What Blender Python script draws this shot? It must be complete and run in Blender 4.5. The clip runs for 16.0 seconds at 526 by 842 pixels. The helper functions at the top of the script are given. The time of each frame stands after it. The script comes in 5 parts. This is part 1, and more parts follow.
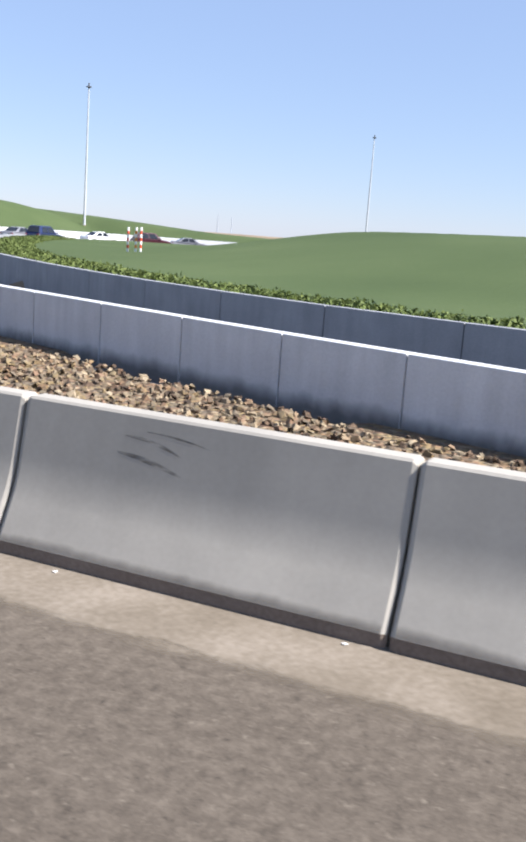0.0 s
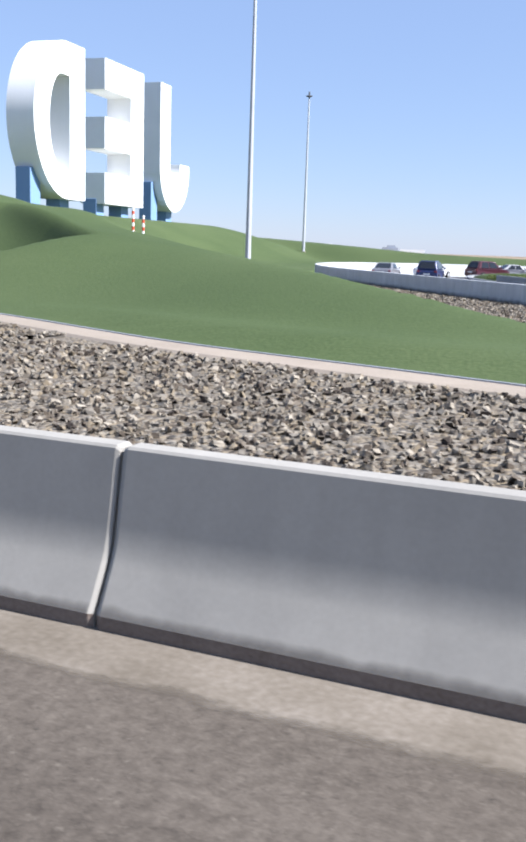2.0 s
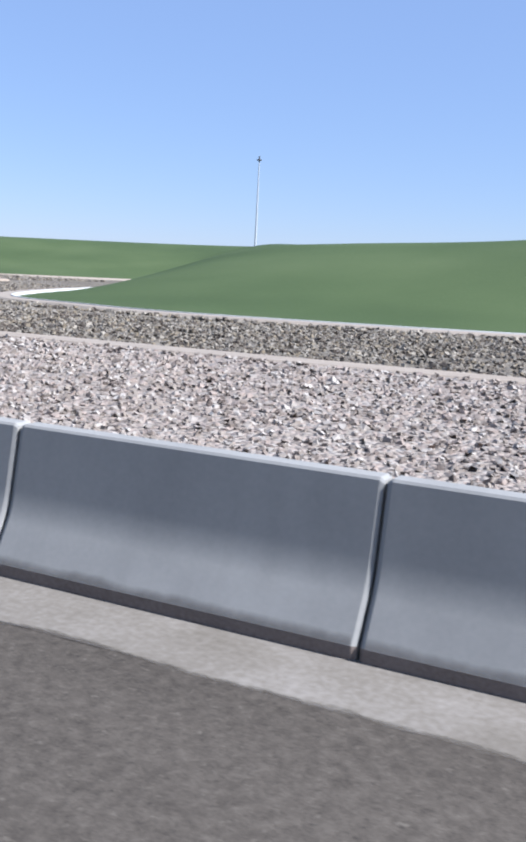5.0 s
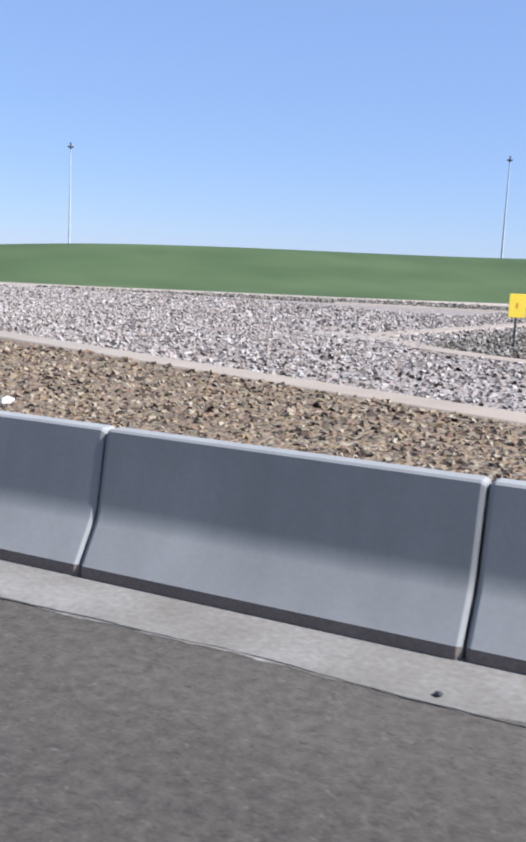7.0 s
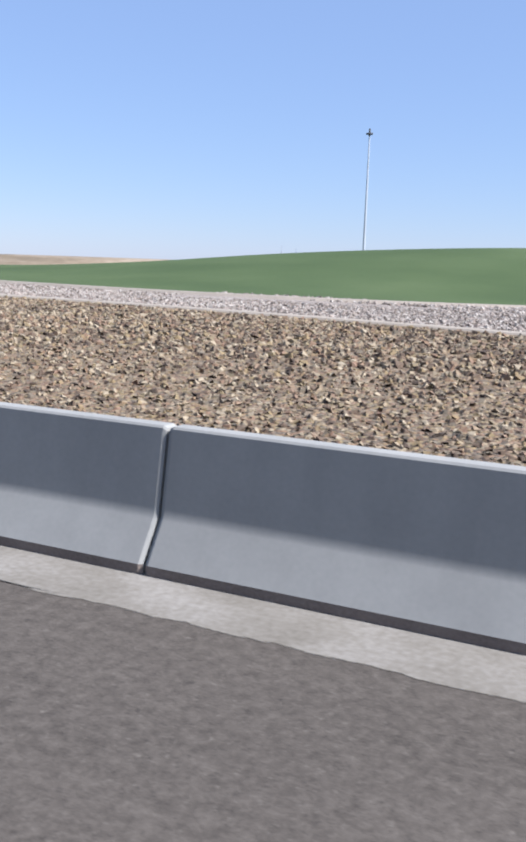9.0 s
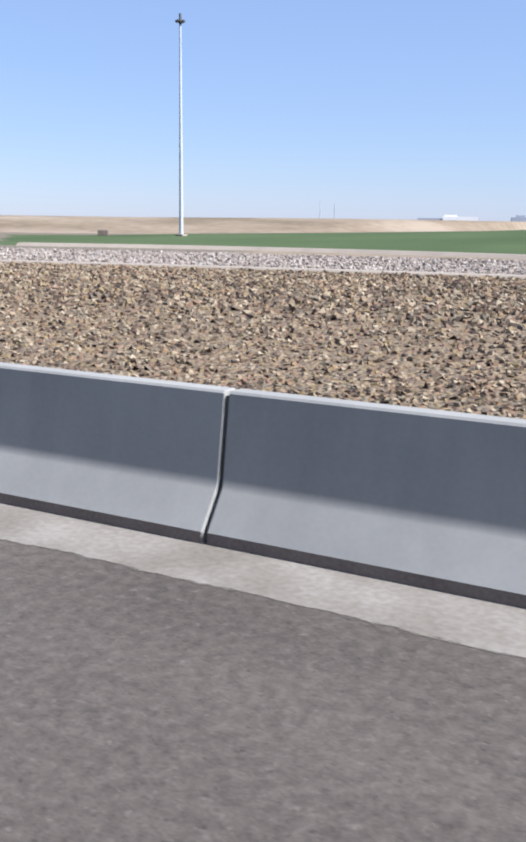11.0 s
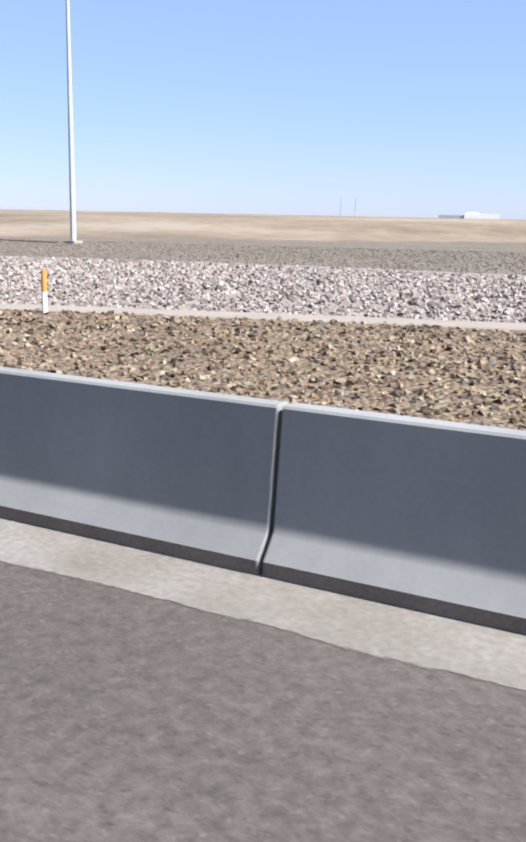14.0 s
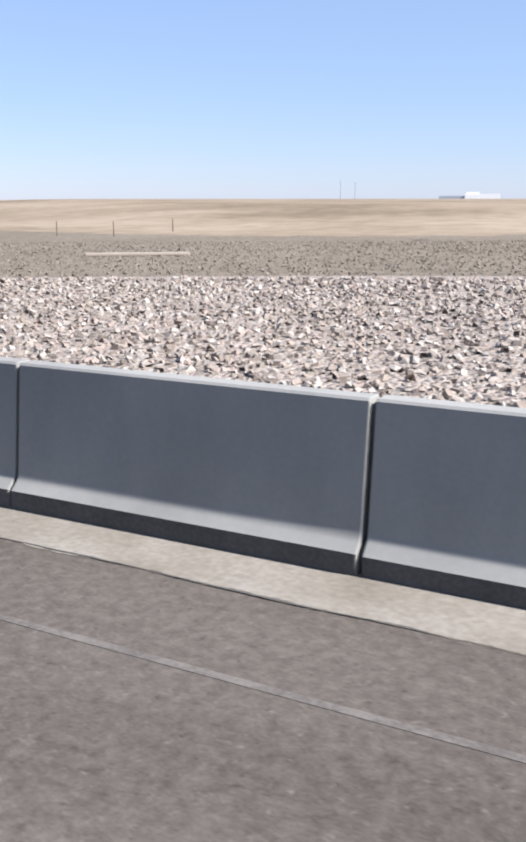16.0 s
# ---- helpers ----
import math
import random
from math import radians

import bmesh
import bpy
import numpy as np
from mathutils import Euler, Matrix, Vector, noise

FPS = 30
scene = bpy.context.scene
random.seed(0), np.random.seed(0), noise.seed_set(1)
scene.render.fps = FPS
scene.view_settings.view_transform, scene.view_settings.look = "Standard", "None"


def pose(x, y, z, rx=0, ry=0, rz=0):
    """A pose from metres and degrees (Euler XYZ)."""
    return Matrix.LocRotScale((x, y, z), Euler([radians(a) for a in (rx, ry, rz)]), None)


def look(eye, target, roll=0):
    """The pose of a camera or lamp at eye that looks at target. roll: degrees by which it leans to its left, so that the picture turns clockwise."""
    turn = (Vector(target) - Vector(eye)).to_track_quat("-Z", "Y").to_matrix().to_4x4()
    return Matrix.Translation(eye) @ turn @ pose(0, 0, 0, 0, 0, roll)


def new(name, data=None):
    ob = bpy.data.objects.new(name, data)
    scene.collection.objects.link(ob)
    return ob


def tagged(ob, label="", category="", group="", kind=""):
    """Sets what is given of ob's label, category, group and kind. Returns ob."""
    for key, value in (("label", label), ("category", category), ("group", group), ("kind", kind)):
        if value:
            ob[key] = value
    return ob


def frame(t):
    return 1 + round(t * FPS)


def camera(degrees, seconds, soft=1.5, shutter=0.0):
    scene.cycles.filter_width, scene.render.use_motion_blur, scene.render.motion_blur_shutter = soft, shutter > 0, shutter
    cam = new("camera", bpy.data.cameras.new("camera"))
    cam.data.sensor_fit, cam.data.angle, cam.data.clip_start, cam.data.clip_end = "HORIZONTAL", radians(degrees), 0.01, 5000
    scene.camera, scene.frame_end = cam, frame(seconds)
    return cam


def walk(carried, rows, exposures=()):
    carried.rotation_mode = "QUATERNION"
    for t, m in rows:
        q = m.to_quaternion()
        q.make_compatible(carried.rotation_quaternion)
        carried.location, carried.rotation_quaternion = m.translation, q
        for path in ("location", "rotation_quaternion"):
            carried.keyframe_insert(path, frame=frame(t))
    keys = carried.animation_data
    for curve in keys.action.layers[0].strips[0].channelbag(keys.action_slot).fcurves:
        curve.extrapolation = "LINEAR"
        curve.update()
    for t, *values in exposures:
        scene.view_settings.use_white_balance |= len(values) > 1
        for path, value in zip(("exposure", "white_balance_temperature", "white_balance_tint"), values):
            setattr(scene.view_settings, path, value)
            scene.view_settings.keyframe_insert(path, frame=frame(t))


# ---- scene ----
cam = camera(31.15, 16.0, soft=3.2, shutter=0.02)
EYE = 1.995

# seconds, along and across the road, turn to the left, tilt down, lean
ROWS = (
    (0.0, 3.678, -4.341, 24.15, 11.03, 4.19),
    (0.5, -6.597, -4.152, 23.21, 12.40, 3.21),
    (1.0, -16.788, -4.187, 23.49, 13.58, 3.68),
    (1.5, -27.078, -4.088, 25.21, 10.46, 3.11),
    (2.0, -37.386, -3.971, 23.00, 10.35, 1.87),
    (2.5, -47.563, -3.994, 24.92, 9.99, 1.97),
    (3.0, -57.773, -3.996, 25.19, 8.89, 2.25),
    (3.5, -67.961, -4.120, 25.50, 9.15, 2.88),
    (4.0, -78.131, -4.188, 25.74, 8.61, 2.48),
    (4.2, -82.196, -4.231, 25.84, 9.06, 2.83),
    (6.3, -124.821, -4.655, 26.31, 9.01, 2.79),
    (6.5, -128.876, -4.672, 26.04, 8.99, 3.03),
    (7.0, -138.969, -4.780, 25.38, 8.96, 2.77),
    (7.5, -149.040, -4.848, 26.27, 9.10, 2.92),
    (8.0, -159.075, -4.914, 26.28, 9.31, 2.85),
    (8.2, -163.108, -4.911, 26.39, 9.41, 1.99),
    (10.3, -205.496, -4.825, 26.58, 9.49, 2.60),
    (10.4, -207.511, -4.817, 26.72, 12.80, 4.14),
    (10.5, -209.508, -4.720, 27.46, 14.68, 1.23),
    (10.7, -213.497, -4.759, 27.75, 10.60, 1.14),
    (11.0, -219.507, -4.770, 28.40, 12.04, 0.76),
    (11.5, -229.600, -4.641, 28.55, 11.59, -0.94),
    (12.0, -239.685, -4.453, 28.46, 11.98, -0.89),
    (12.5, -249.796, -4.341, 27.44, 12.11, 0.08),
    (13.0, -259.909, -4.296, 26.47, 14.46, 0.39),
    (13.5, -269.984, -4.389, 27.39, 12.72, 0.78),
    (14.0, -280.064, -4.404, 28.86, 12.28, 1.02),
    (14.5, -290.153, -4.478, 27.89, 11.36, 1.17),
    (15.0, -300.271, -4.534, 28.68, 11.71, 1.16),
    (15.5, -310.423, -4.539, 28.08, 13.56, 1.14),
    (16.0, -320.647, -4.455, 28.63, 13.16, -0.20),
)


def gaze(x, y, turn, tilt, lean):
    a, b = radians(turn), radians(tilt)
    eye = Vector((x, y, EYE))
    return look(eye, eye + Vector((-math.sin(a) * math.cos(b), math.cos(a) * math.cos(b), -math.sin(b))) * 10, lean)


walk(cam, [(t, gaze(*r)) for t, *r in ROWS], exposures=((0.0, 1.55, 6050, 13), (0.5, 1.53, 6100, 13), (1.0, 1.48, 5850, 13), (1.5, 1.5, 5800, 13), (2.5, 1.48, 5750, 13), (4.0, 1.4, 5500, 13), (6.5, 1.3, 5350, 13), (8.0, 1.34, 5450, 13), (10.5, 1.38, 5600, 13), (12.5, 1.42, 5600, 13), (13.5, 1.5, 5650, 13), (14.0, 1.54, 5700, 13), (14.5, 1.56, 5750, 13), (15.0, 1.43, 5720, 13), (15.5, 1.34, 5750, 13), (16.0, 1.5, 5820, 13)))

# ---- light ----
SUN_EL, SUN_AZ = radians(42), radians(6.0)      # azimuth from +x towards +y
world = bpy.data.worlds.new("sky")
scene.world = world
world.use_nodes = True
wn = world.node_tree
sky = wn.nodes.new("ShaderNodeTexSky")
sky.sky_type = "NISHITA"
sky.sun_disc = False
sky.sun_elevation = SUN_EL
sky.sun_rotation = math.pi / 2 - SUN_AZ
sky.air_density, sky.dust_density, sky.ozone_density = 1.0, 0.14, 1.2
bg = wn.nodes["Background"]
bg.inputs["Strength"].default_value = 0.05
haze = wn.nodes.new("ShaderNodeMix")            # dusty air evens the sky out
haze.data_type = "RGBA"
haze.inputs["Factor"].default_value = 0.55
haze.inputs["B"].default_value = (3.4, 4.35, 6.5, 1)
wn.links.new(sky.outputs["Color"], haze.inputs["A"])
wn.links.new(haze.outputs["Result"], bg.inputs["Color"])
sun = new("sun", bpy.data.lights.new("sun", "SUN"))
sun.data.energy, sun.data.angle, sun.data.color = 4.7, radians(0.5), (1.0, 0.945, 0.86)
toward = Vector((math.cos(SUN_EL) * math.cos(SUN_AZ), math.cos(SUN_EL) * math.sin(SUN_AZ), math.sin(SUN_EL)))
sun.matrix_world = look(toward * 50, (0, 0, 0))


# ---- materials ----
def shader(name, stops, scale=4.0, rough=0.85, bump=0.2, fine=60.0, metal=0.0, vary=0.0, island=False, cells=0.0, patch=0.25, spec=0.3, streak=0.0):
    """Principled surface: a colour ramp over two sizes of noise; cells adds stone-like cells; vary follows each object's random."""
    m = bpy.data.materials.new(name)
    m.use_nodes = True
    nt = m.node_tree
    N, L = nt.nodes, nt.links
    b = N["Principled BSDF"]
    b.inputs["Roughness"].default_value = rough
    b.inputs["Metallic"].default_value = metal
    b.inputs["Specular IOR Level"].default_value = spec
    geo = N.new("ShaderNodeNewGeometry")
    big = N.new("ShaderNodeTexNoise")
    big.inputs["Scale"].default_value = scale
    big.inputs["Detail"].default_value = 5
    L.new(geo.outputs["Position"], big.inputs["Vector"])
    small = N.new("ShaderNodeTexNoise")
    small.inputs["Scale"].default_value = fine
    small.inputs["Detail"].default_value = 3
    L.new(geo.outputs["Position"], small.inputs["Vector"])
    mix = N.new("ShaderNodeMath")
    mix.operation = "MULTIPLY_ADD"
    L.new(small.outputs["Fac"], mix.inputs[0])
    mix.inputs[1].default_value = 1 - patch if not (island or cells) else 0.25
    half = N.new("ShaderNodeMath")
    half.operation = "MULTIPLY"
    L.new(big.outputs["Fac"], half.inputs[0])
    half.inputs[1].default_value = patch
    L.new(half.outputs[0], mix.inputs[2])
    value = mix.outputs[0]
    height = small.outputs["Fac"]
    if island or cells:
        add = N.new("ShaderNodeMath")
        add.operation = "MULTIPLY_ADD"
        if island:
            L.new(geo.outputs["Random Per Island"], add.inputs[0])
        else:
            vor = N.new("ShaderNodeTexVoronoi")
            vor.inputs["Scale"].default_value = cells
            L.new(geo.outputs["Position"], vor.inputs["Vector"])
            L.new(vor.outputs["Color"], add.inputs[0])
            height = vor.outputs["Distance"]
        add.inputs[1].default_value = 0.75 - patch
        L.new(value, add.inputs[2])
        value = add.outputs[0]
    ramp = N.new("ShaderNodeValToRGB")
    while len(ramp.color_ramp.elements) < len(stops):
        ramp.color_ramp.elements.new(0.5)
    for e, (at, c) in zip(ramp.color_ramp.elements, stops):
        e.position, e.color = at, (*c, 1)
    L.new(value, ramp.inputs[0])
    colour = ramp.outputs[0]
    if vary:
        info = N.new("ShaderNodeObjectInfo")
        hsv = N.new("ShaderNodeHueSaturation")
        rng = N.new("ShaderNodeMapRange")
        rng.inputs["To Min"].default_value, rng.inputs["To Max"].default_value = 1 - vary, 1 + vary
        L.new(info.outputs["Random"], rng.inputs["Value"])
        L.new(rng.outputs[0], hsv.inputs["Value"])
        L.new(colour, hsv.inputs["Color"])
        colour = hsv.outputs[0]
    if streak:
        scale_v = N.new("ShaderNodeVectorMath")
        scale_v.operation = "MULTIPLY"
        scale_v.inputs[1].default_value = (5, 5, 0.7)
        L.new(geo.outputs["Position"], scale_v.inputs[0])
        runs = N.new("ShaderNodeTexNoise")
        runs.inputs["Scale"].default_value = 1.0
        runs.inputs["Detail"].default_value = 4
        L.new(scale_v.outputs[0], runs.inputs["Vector"])
        span = N.new("ShaderNodeMapRange")
        span.inputs["From Min"].default_value, span.inputs["From Max"].default_value = 0.35, 0.62
        span.inputs["To Min"].default_value, span.inputs["To Max"].default_value = 1 - streak, 1.0
        L.new(runs.outputs["Fac"], span.inputs["Value"])
        wash = N.new("ShaderNodeVectorMath")
        wash.operation = "SCALE"
        L.new(colour, wash.inputs[0])
        L.new(span.outputs[0], wash.inputs["Scale"])
        colour = wash.outputs[0]
    L.new(colour, b.inputs["Base Color"])
    if bump:
        bp = N.new("ShaderNodeBump")
        bp.inputs["Strength"].default_value = bump
        bp.inputs["Distance"].default_value = 0.02 if not cells else 0.06
        bp.invert = bool(cells)
        L.new(height, bp.inputs["Height"])
        L.new(bp.outputs[0], b.inputs["Normal"])
    return m


CONCRETE = shader("barrier_concrete", ((0.3, (0.216, 0.209, 0.193)), (0.7, (0.281, 0.27, 0.246))), 0.9, 0.85, 0.0, 30, vary=0.05, patch=0.75, streak=0.06)
DIRT = shader("sooty_concrete", ((0.3, (0.118, 0.091, 0.073)), (0.7, (0.2, 0.16, 0.132))), 2.5, 0.9, 0.2, 40, patch=0.5)
TARRED = shader("tarred_concrete", ((0.3, (0.05, 0.046, 0.042)), (0.7, (0.1, 0.093, 0.085))), 2.5, 0.9, 0.2, 40, patch=0.5)
FAINT = shader("faint_rub", ((0.3, (0.09, 0.088, 0.085)), (0.7, (0.15, 0.147, 0.14))), 7, 0.85, 0.0, 60, patch=0.6)
RUBBER = shader("tyre_mark", ((0.3, (0.03, 0.03, 0.03)), (0.7, (0.14, 0.14, 0.14))), 9, 0.8, 0.0, 60)
WALL2 = shader("ramp_wall_concrete", ((0.3, (0.44, 0.445, 0.455)), (0.7, (0.56, 0.565, 0.575))), 1.6, 0.8, 0.1, 40, vary=0.04, patch=0.55, streak=0.12)
# inner ramp wall: its shaded face is put into a darker concrete colour
WALL3 = shader("shaded_wall_concrete", ((0.3, (0.21, 0.216, 0.228)), (0.7, (0.3, 0.306, 0.318))), 1.2, 0.85, 0.1, 40, vary=0.03, patch=0.6, streak=0.1)
GUTTER = shader("gutter_concrete", ((0.33, (0.138, 0.117, 0.09)), (0.5, (0.185, 0.16, 0.128)), (0.66, (0.245, 0.216, 0.18))), 1.5, 0.9, 0.12, 22, patch=0.62)


def node(nt, kind, **inputs):
    n = nt.nodes.new(kind)
    for key, value in inputs.items():
        socket = n.inputs[key.replace("_", " ")]
        if isinstance(value, bpy.types.NodeSocket):
            nt.links.new(value, socket)
        else:
            socket.default_value = value
    return n


def calc(nt, op, *values):
    n = nt.nodes.new("ShaderNodeMath")
    n.operation = op
    for k, v in enumerate(values):
        if isinstance(v, bpy.types.NodeSocket):
            nt.links.new(v, n.inputs[k])
        else:
            n.inputs[k].default_value = v
    return n.outputs[0]


def stretched(nt, along, shift=0.0):
    """Positions drawn out along the road, the way traffic wears it."""
    geo, scale_v = nt.nodes.new("ShaderNodeNewGeometry"), nt.nodes.new("ShaderNodeVectorMath")
    scale_v.operation = "MULTIPLY_ADD"
    scale_v.inputs[1].default_value, scale_v.inputs[2].default_value = (along, 1, 1), (shift, shift, 0)
    nt.links.new(geo.outputs["Position"], scale_v.inputs[0])
    return scale_v.outputs[0]


def road_surface(name, stops, stone, pit):
    """Worn asphalt: ravelled blotches a hand wide, pale aggregate and open pits, and slow changes of tone."""
    m = bpy.data.materials.new(name)
    m.use_nodes = True
    nt = m.node_tree
    b = nt.nodes["Principled BSDF"]
    b.inputs["Roughness"].default_value, b.inputs["Specular IOR Level"].default_value = 0.93, 0.2
    wide = node(nt, "ShaderNodeTexNoise", Vector=stretched(nt, 0.35), Scale=0.8, Detail=3.0).outputs["Fac"]
    blot = node(nt, "ShaderNodeTexNoise", Vector=stretched(nt, 1.0, 7.0), Scale=12.0, Detail=6.0, Roughness=0.68).outputs["Fac"]
    grain = node(nt, "ShaderNodeTexNoise", Vector=stretched(nt, 0.8, 3.0), Scale=48.0, Detail=3.0, Roughness=0.7).outputs["Fac"]
    tone = calc(nt, "ADD", calc(nt, "MULTIPLY", wide, 0.25), calc(nt, "ADD", calc(nt, "MULTIPLY", blot, 0.5), calc(nt, "MULTIPLY", grain, 0.25)))
    ramp = node(nt, "ShaderNodeValToRGB", Fac=tone)
    while len(ramp.color_ramp.elements) < len(stops):
        ramp.color_ramp.elements.new(0.5)
    for e, (at, c) in zip(ramp.color_ramp.elements, stops):
        e.position, e.color = at, (*c, 1)
    colour = ramp.outputs[0]
    for shift, colour_b, low, high in ((11.0, stone, 0.6, 0.74), (23.0, pit, 0.6, 0.74)):
        spots = node(nt, "ShaderNodeTexNoise", Vector=stretched(nt, 0.9, shift), Scale=19.0, Detail=4.0, Roughness=0.6).outputs["Fac"]
        amount = node(nt, "ShaderNodeMapRange", Value=spots, From_Min=low, From_Max=high, To_Max=0.75).outputs[0]
        mix = nt.nodes.new("ShaderNodeMix")
        mix.data_type = "RGBA"
        mix.inputs["B"].default_value = (*colour_b, 1)
        nt.links.new(amount, mix.inputs["Factor"])
        nt.links.new(colour, mix.inputs["A"])
        colour = mix.outputs["Result"]
    nt.links.new(colour, b.inputs["Base Color"])
    bump = node(nt, "ShaderNodeBump", Strength=0.3, Distance=0.012, Height=calc(nt, "ADD", grain, blot))
    nt.links.new(bump.outputs[0], b.inputs["Normal"])
    return m


def frayed(m, edges):
    """A strip whose outer edge crumbles away: drifted dust on the older stretch, a crisper break later."""
    nt = m.node_tree
    geo, sep = nt.nodes.new("ShaderNodeNewGeometry"), nt.nodes.new("ShaderNodeSeparateXYZ")
    nt.links.new(geo.outputs["Position"], sep.inputs[0])
    soft = node(nt, "ShaderNodeMapRange", Value=sep.outputs["X"], From_Min=-150.0, From_Max=-10.0, To_Min=0.012, To_Max=0.07).outputs[0]
    ragged = node(nt, "ShaderNodeTexNoise", Vector=stretched(nt, 0.45, 5.0), Scale=4.0, Detail=9.0, Roughness=0.68).outputs["Fac"]
    reach = calc(nt, "MULTIPLY", calc(nt, "SUBTRACT", ragged, 0.5), calc(nt, "MULTIPLY_ADD", soft, 3.0, 0.16))
    across = calc(nt, "ADD", sep.outputs["Y"], reach)
    wander = node(nt, "ShaderNodeValToRGB", Fac=node(nt, "ShaderNodeMapRange", Value=sep.outputs["X"], From_Min=20.0, From_Max=-340.0).outputs[0])
    while len(wander.color_ramp.elements) < len(edges):
        wander.color_ramp.elements.new(0.5)
    for e, (x, y) in zip(wander.color_ramp.elements, edges):
        e.position, e.color = (20 - x) / 360, (-y, -y, -y, 1)
    edge = calc(nt, "MULTIPLY", wander.outputs[0], -1.0)
    cover = node(nt, "ShaderNodeMapRange", Value=across, From_Min=calc(nt, "SUBTRACT", edge, soft), From_Max=calc(nt, "ADD", edge, soft)).outputs[0]
    nt.links.new(cover, nt.nodes["Principled BSDF"].inputs["Alpha"])


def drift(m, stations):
    """Tints the base colour by station along the road, from the first to the last."""
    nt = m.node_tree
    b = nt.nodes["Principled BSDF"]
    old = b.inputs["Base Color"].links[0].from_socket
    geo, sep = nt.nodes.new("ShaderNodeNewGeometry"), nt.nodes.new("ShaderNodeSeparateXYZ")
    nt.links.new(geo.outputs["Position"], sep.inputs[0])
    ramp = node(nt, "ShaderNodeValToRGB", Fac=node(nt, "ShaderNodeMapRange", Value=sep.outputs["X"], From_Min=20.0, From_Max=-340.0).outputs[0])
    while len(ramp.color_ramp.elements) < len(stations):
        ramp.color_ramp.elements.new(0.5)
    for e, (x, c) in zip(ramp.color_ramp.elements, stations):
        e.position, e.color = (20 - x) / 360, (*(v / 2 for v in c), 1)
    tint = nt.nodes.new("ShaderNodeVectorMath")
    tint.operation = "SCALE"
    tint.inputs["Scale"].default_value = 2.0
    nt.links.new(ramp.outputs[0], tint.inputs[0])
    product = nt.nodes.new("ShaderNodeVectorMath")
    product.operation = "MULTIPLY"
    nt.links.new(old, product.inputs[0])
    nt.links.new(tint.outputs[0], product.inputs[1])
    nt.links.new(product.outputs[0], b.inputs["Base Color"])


GUTTER_EDGE = ((10, -0.56), (-14, -0.62), (-27, -0.56), (-38, -0.45), (-46, -0.51), (-64, -0.57), (-76, -0.6), (-110, -0.55), (-124, -0.45),
               (-132, -0.46), (-137, -0.56), (-290, -0.57), (-303, -0.52), (-311, -0.55), (-319, -0.47))
frayed(GUTTER, GUTTER_EDGE)
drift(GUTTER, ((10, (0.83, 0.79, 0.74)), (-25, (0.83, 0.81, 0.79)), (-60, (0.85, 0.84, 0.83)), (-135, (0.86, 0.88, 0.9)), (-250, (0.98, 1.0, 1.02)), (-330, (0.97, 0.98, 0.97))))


def smear(m, most):
    """Rubbed-on marks are thin and patchy."""
    nt = m.node_tree
    patchy = node(nt, "ShaderNodeTexNoise", Vector=stretched(nt, 0.3, 2.0), Scale=26.0, Detail=5.0, Roughness=0.65).outputs["Fac"]
    nt.links.new(node(nt, "ShaderNodeMapRange", Value=patchy, From_Min=0.36, From_Max=0.66, To_Max=most).outputs[0], nt.nodes["Principled BSDF"].inputs["Alpha"])


smear(RUBBER, 0.8)
smear(FAINT, 0.4)
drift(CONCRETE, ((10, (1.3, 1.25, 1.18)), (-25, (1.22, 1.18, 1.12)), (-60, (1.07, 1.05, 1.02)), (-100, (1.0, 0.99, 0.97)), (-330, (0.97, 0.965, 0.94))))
ASPHALT = road_surface("worn_asphalt", ((0.34, (0.041, 0.0345, 0.0285)), (0.5, (0.08, 0.068, 0.056)), (0.66, (0.123, 0.106, 0.088))), (0.145, 0.127, 0.105), (0.034, 0.029, 0.025))
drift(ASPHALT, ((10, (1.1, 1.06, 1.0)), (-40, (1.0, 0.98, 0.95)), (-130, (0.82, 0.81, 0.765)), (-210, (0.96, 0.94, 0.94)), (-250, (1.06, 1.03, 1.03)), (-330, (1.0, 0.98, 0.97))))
RAMP = shader("ramp_asphalt", ((0.3, (0.036, 0.036, 0.04)), (0.7, (0.068, 0.068, 0.072))), 0.6, 0.85, 0.2, 30, patch=0.5)
KERB = shader("pale_kerb_concrete", ((0.3, (0.22, 0.182, 0.14)), (0.7, (0.298, 0.25, 0.196))), 1.2, 0.9, 0.2, 35, patch=0.5)
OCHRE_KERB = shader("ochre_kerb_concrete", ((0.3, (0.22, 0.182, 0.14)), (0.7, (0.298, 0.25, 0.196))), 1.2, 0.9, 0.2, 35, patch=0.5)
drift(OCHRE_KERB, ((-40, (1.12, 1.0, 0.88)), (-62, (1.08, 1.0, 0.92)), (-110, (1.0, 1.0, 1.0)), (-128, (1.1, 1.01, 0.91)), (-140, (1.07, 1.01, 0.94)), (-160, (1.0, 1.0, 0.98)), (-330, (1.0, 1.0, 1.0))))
SHADE_STRIP = shader("shade_strip", ((0.3, (0.012, 0.012, 0.013)), (0.7, (0.03, 0.03, 0.032))), 3, 0.7, 0.1, 40)
# the second edging is a paler copy, with sunlight put into its colour
EDGING, EDGING_PALE = (shader(n, ((0.3, a), (0.7, b)), 3, 0.7, 0.1, 40) for n, a, b in (("grey_edging", (0.18, 0.19, 0.205), (0.27, 0.28, 0.295)), ("sunlit_edging", (0.4, 0.39, 0.36), (0.5, 0.49, 0.46))))
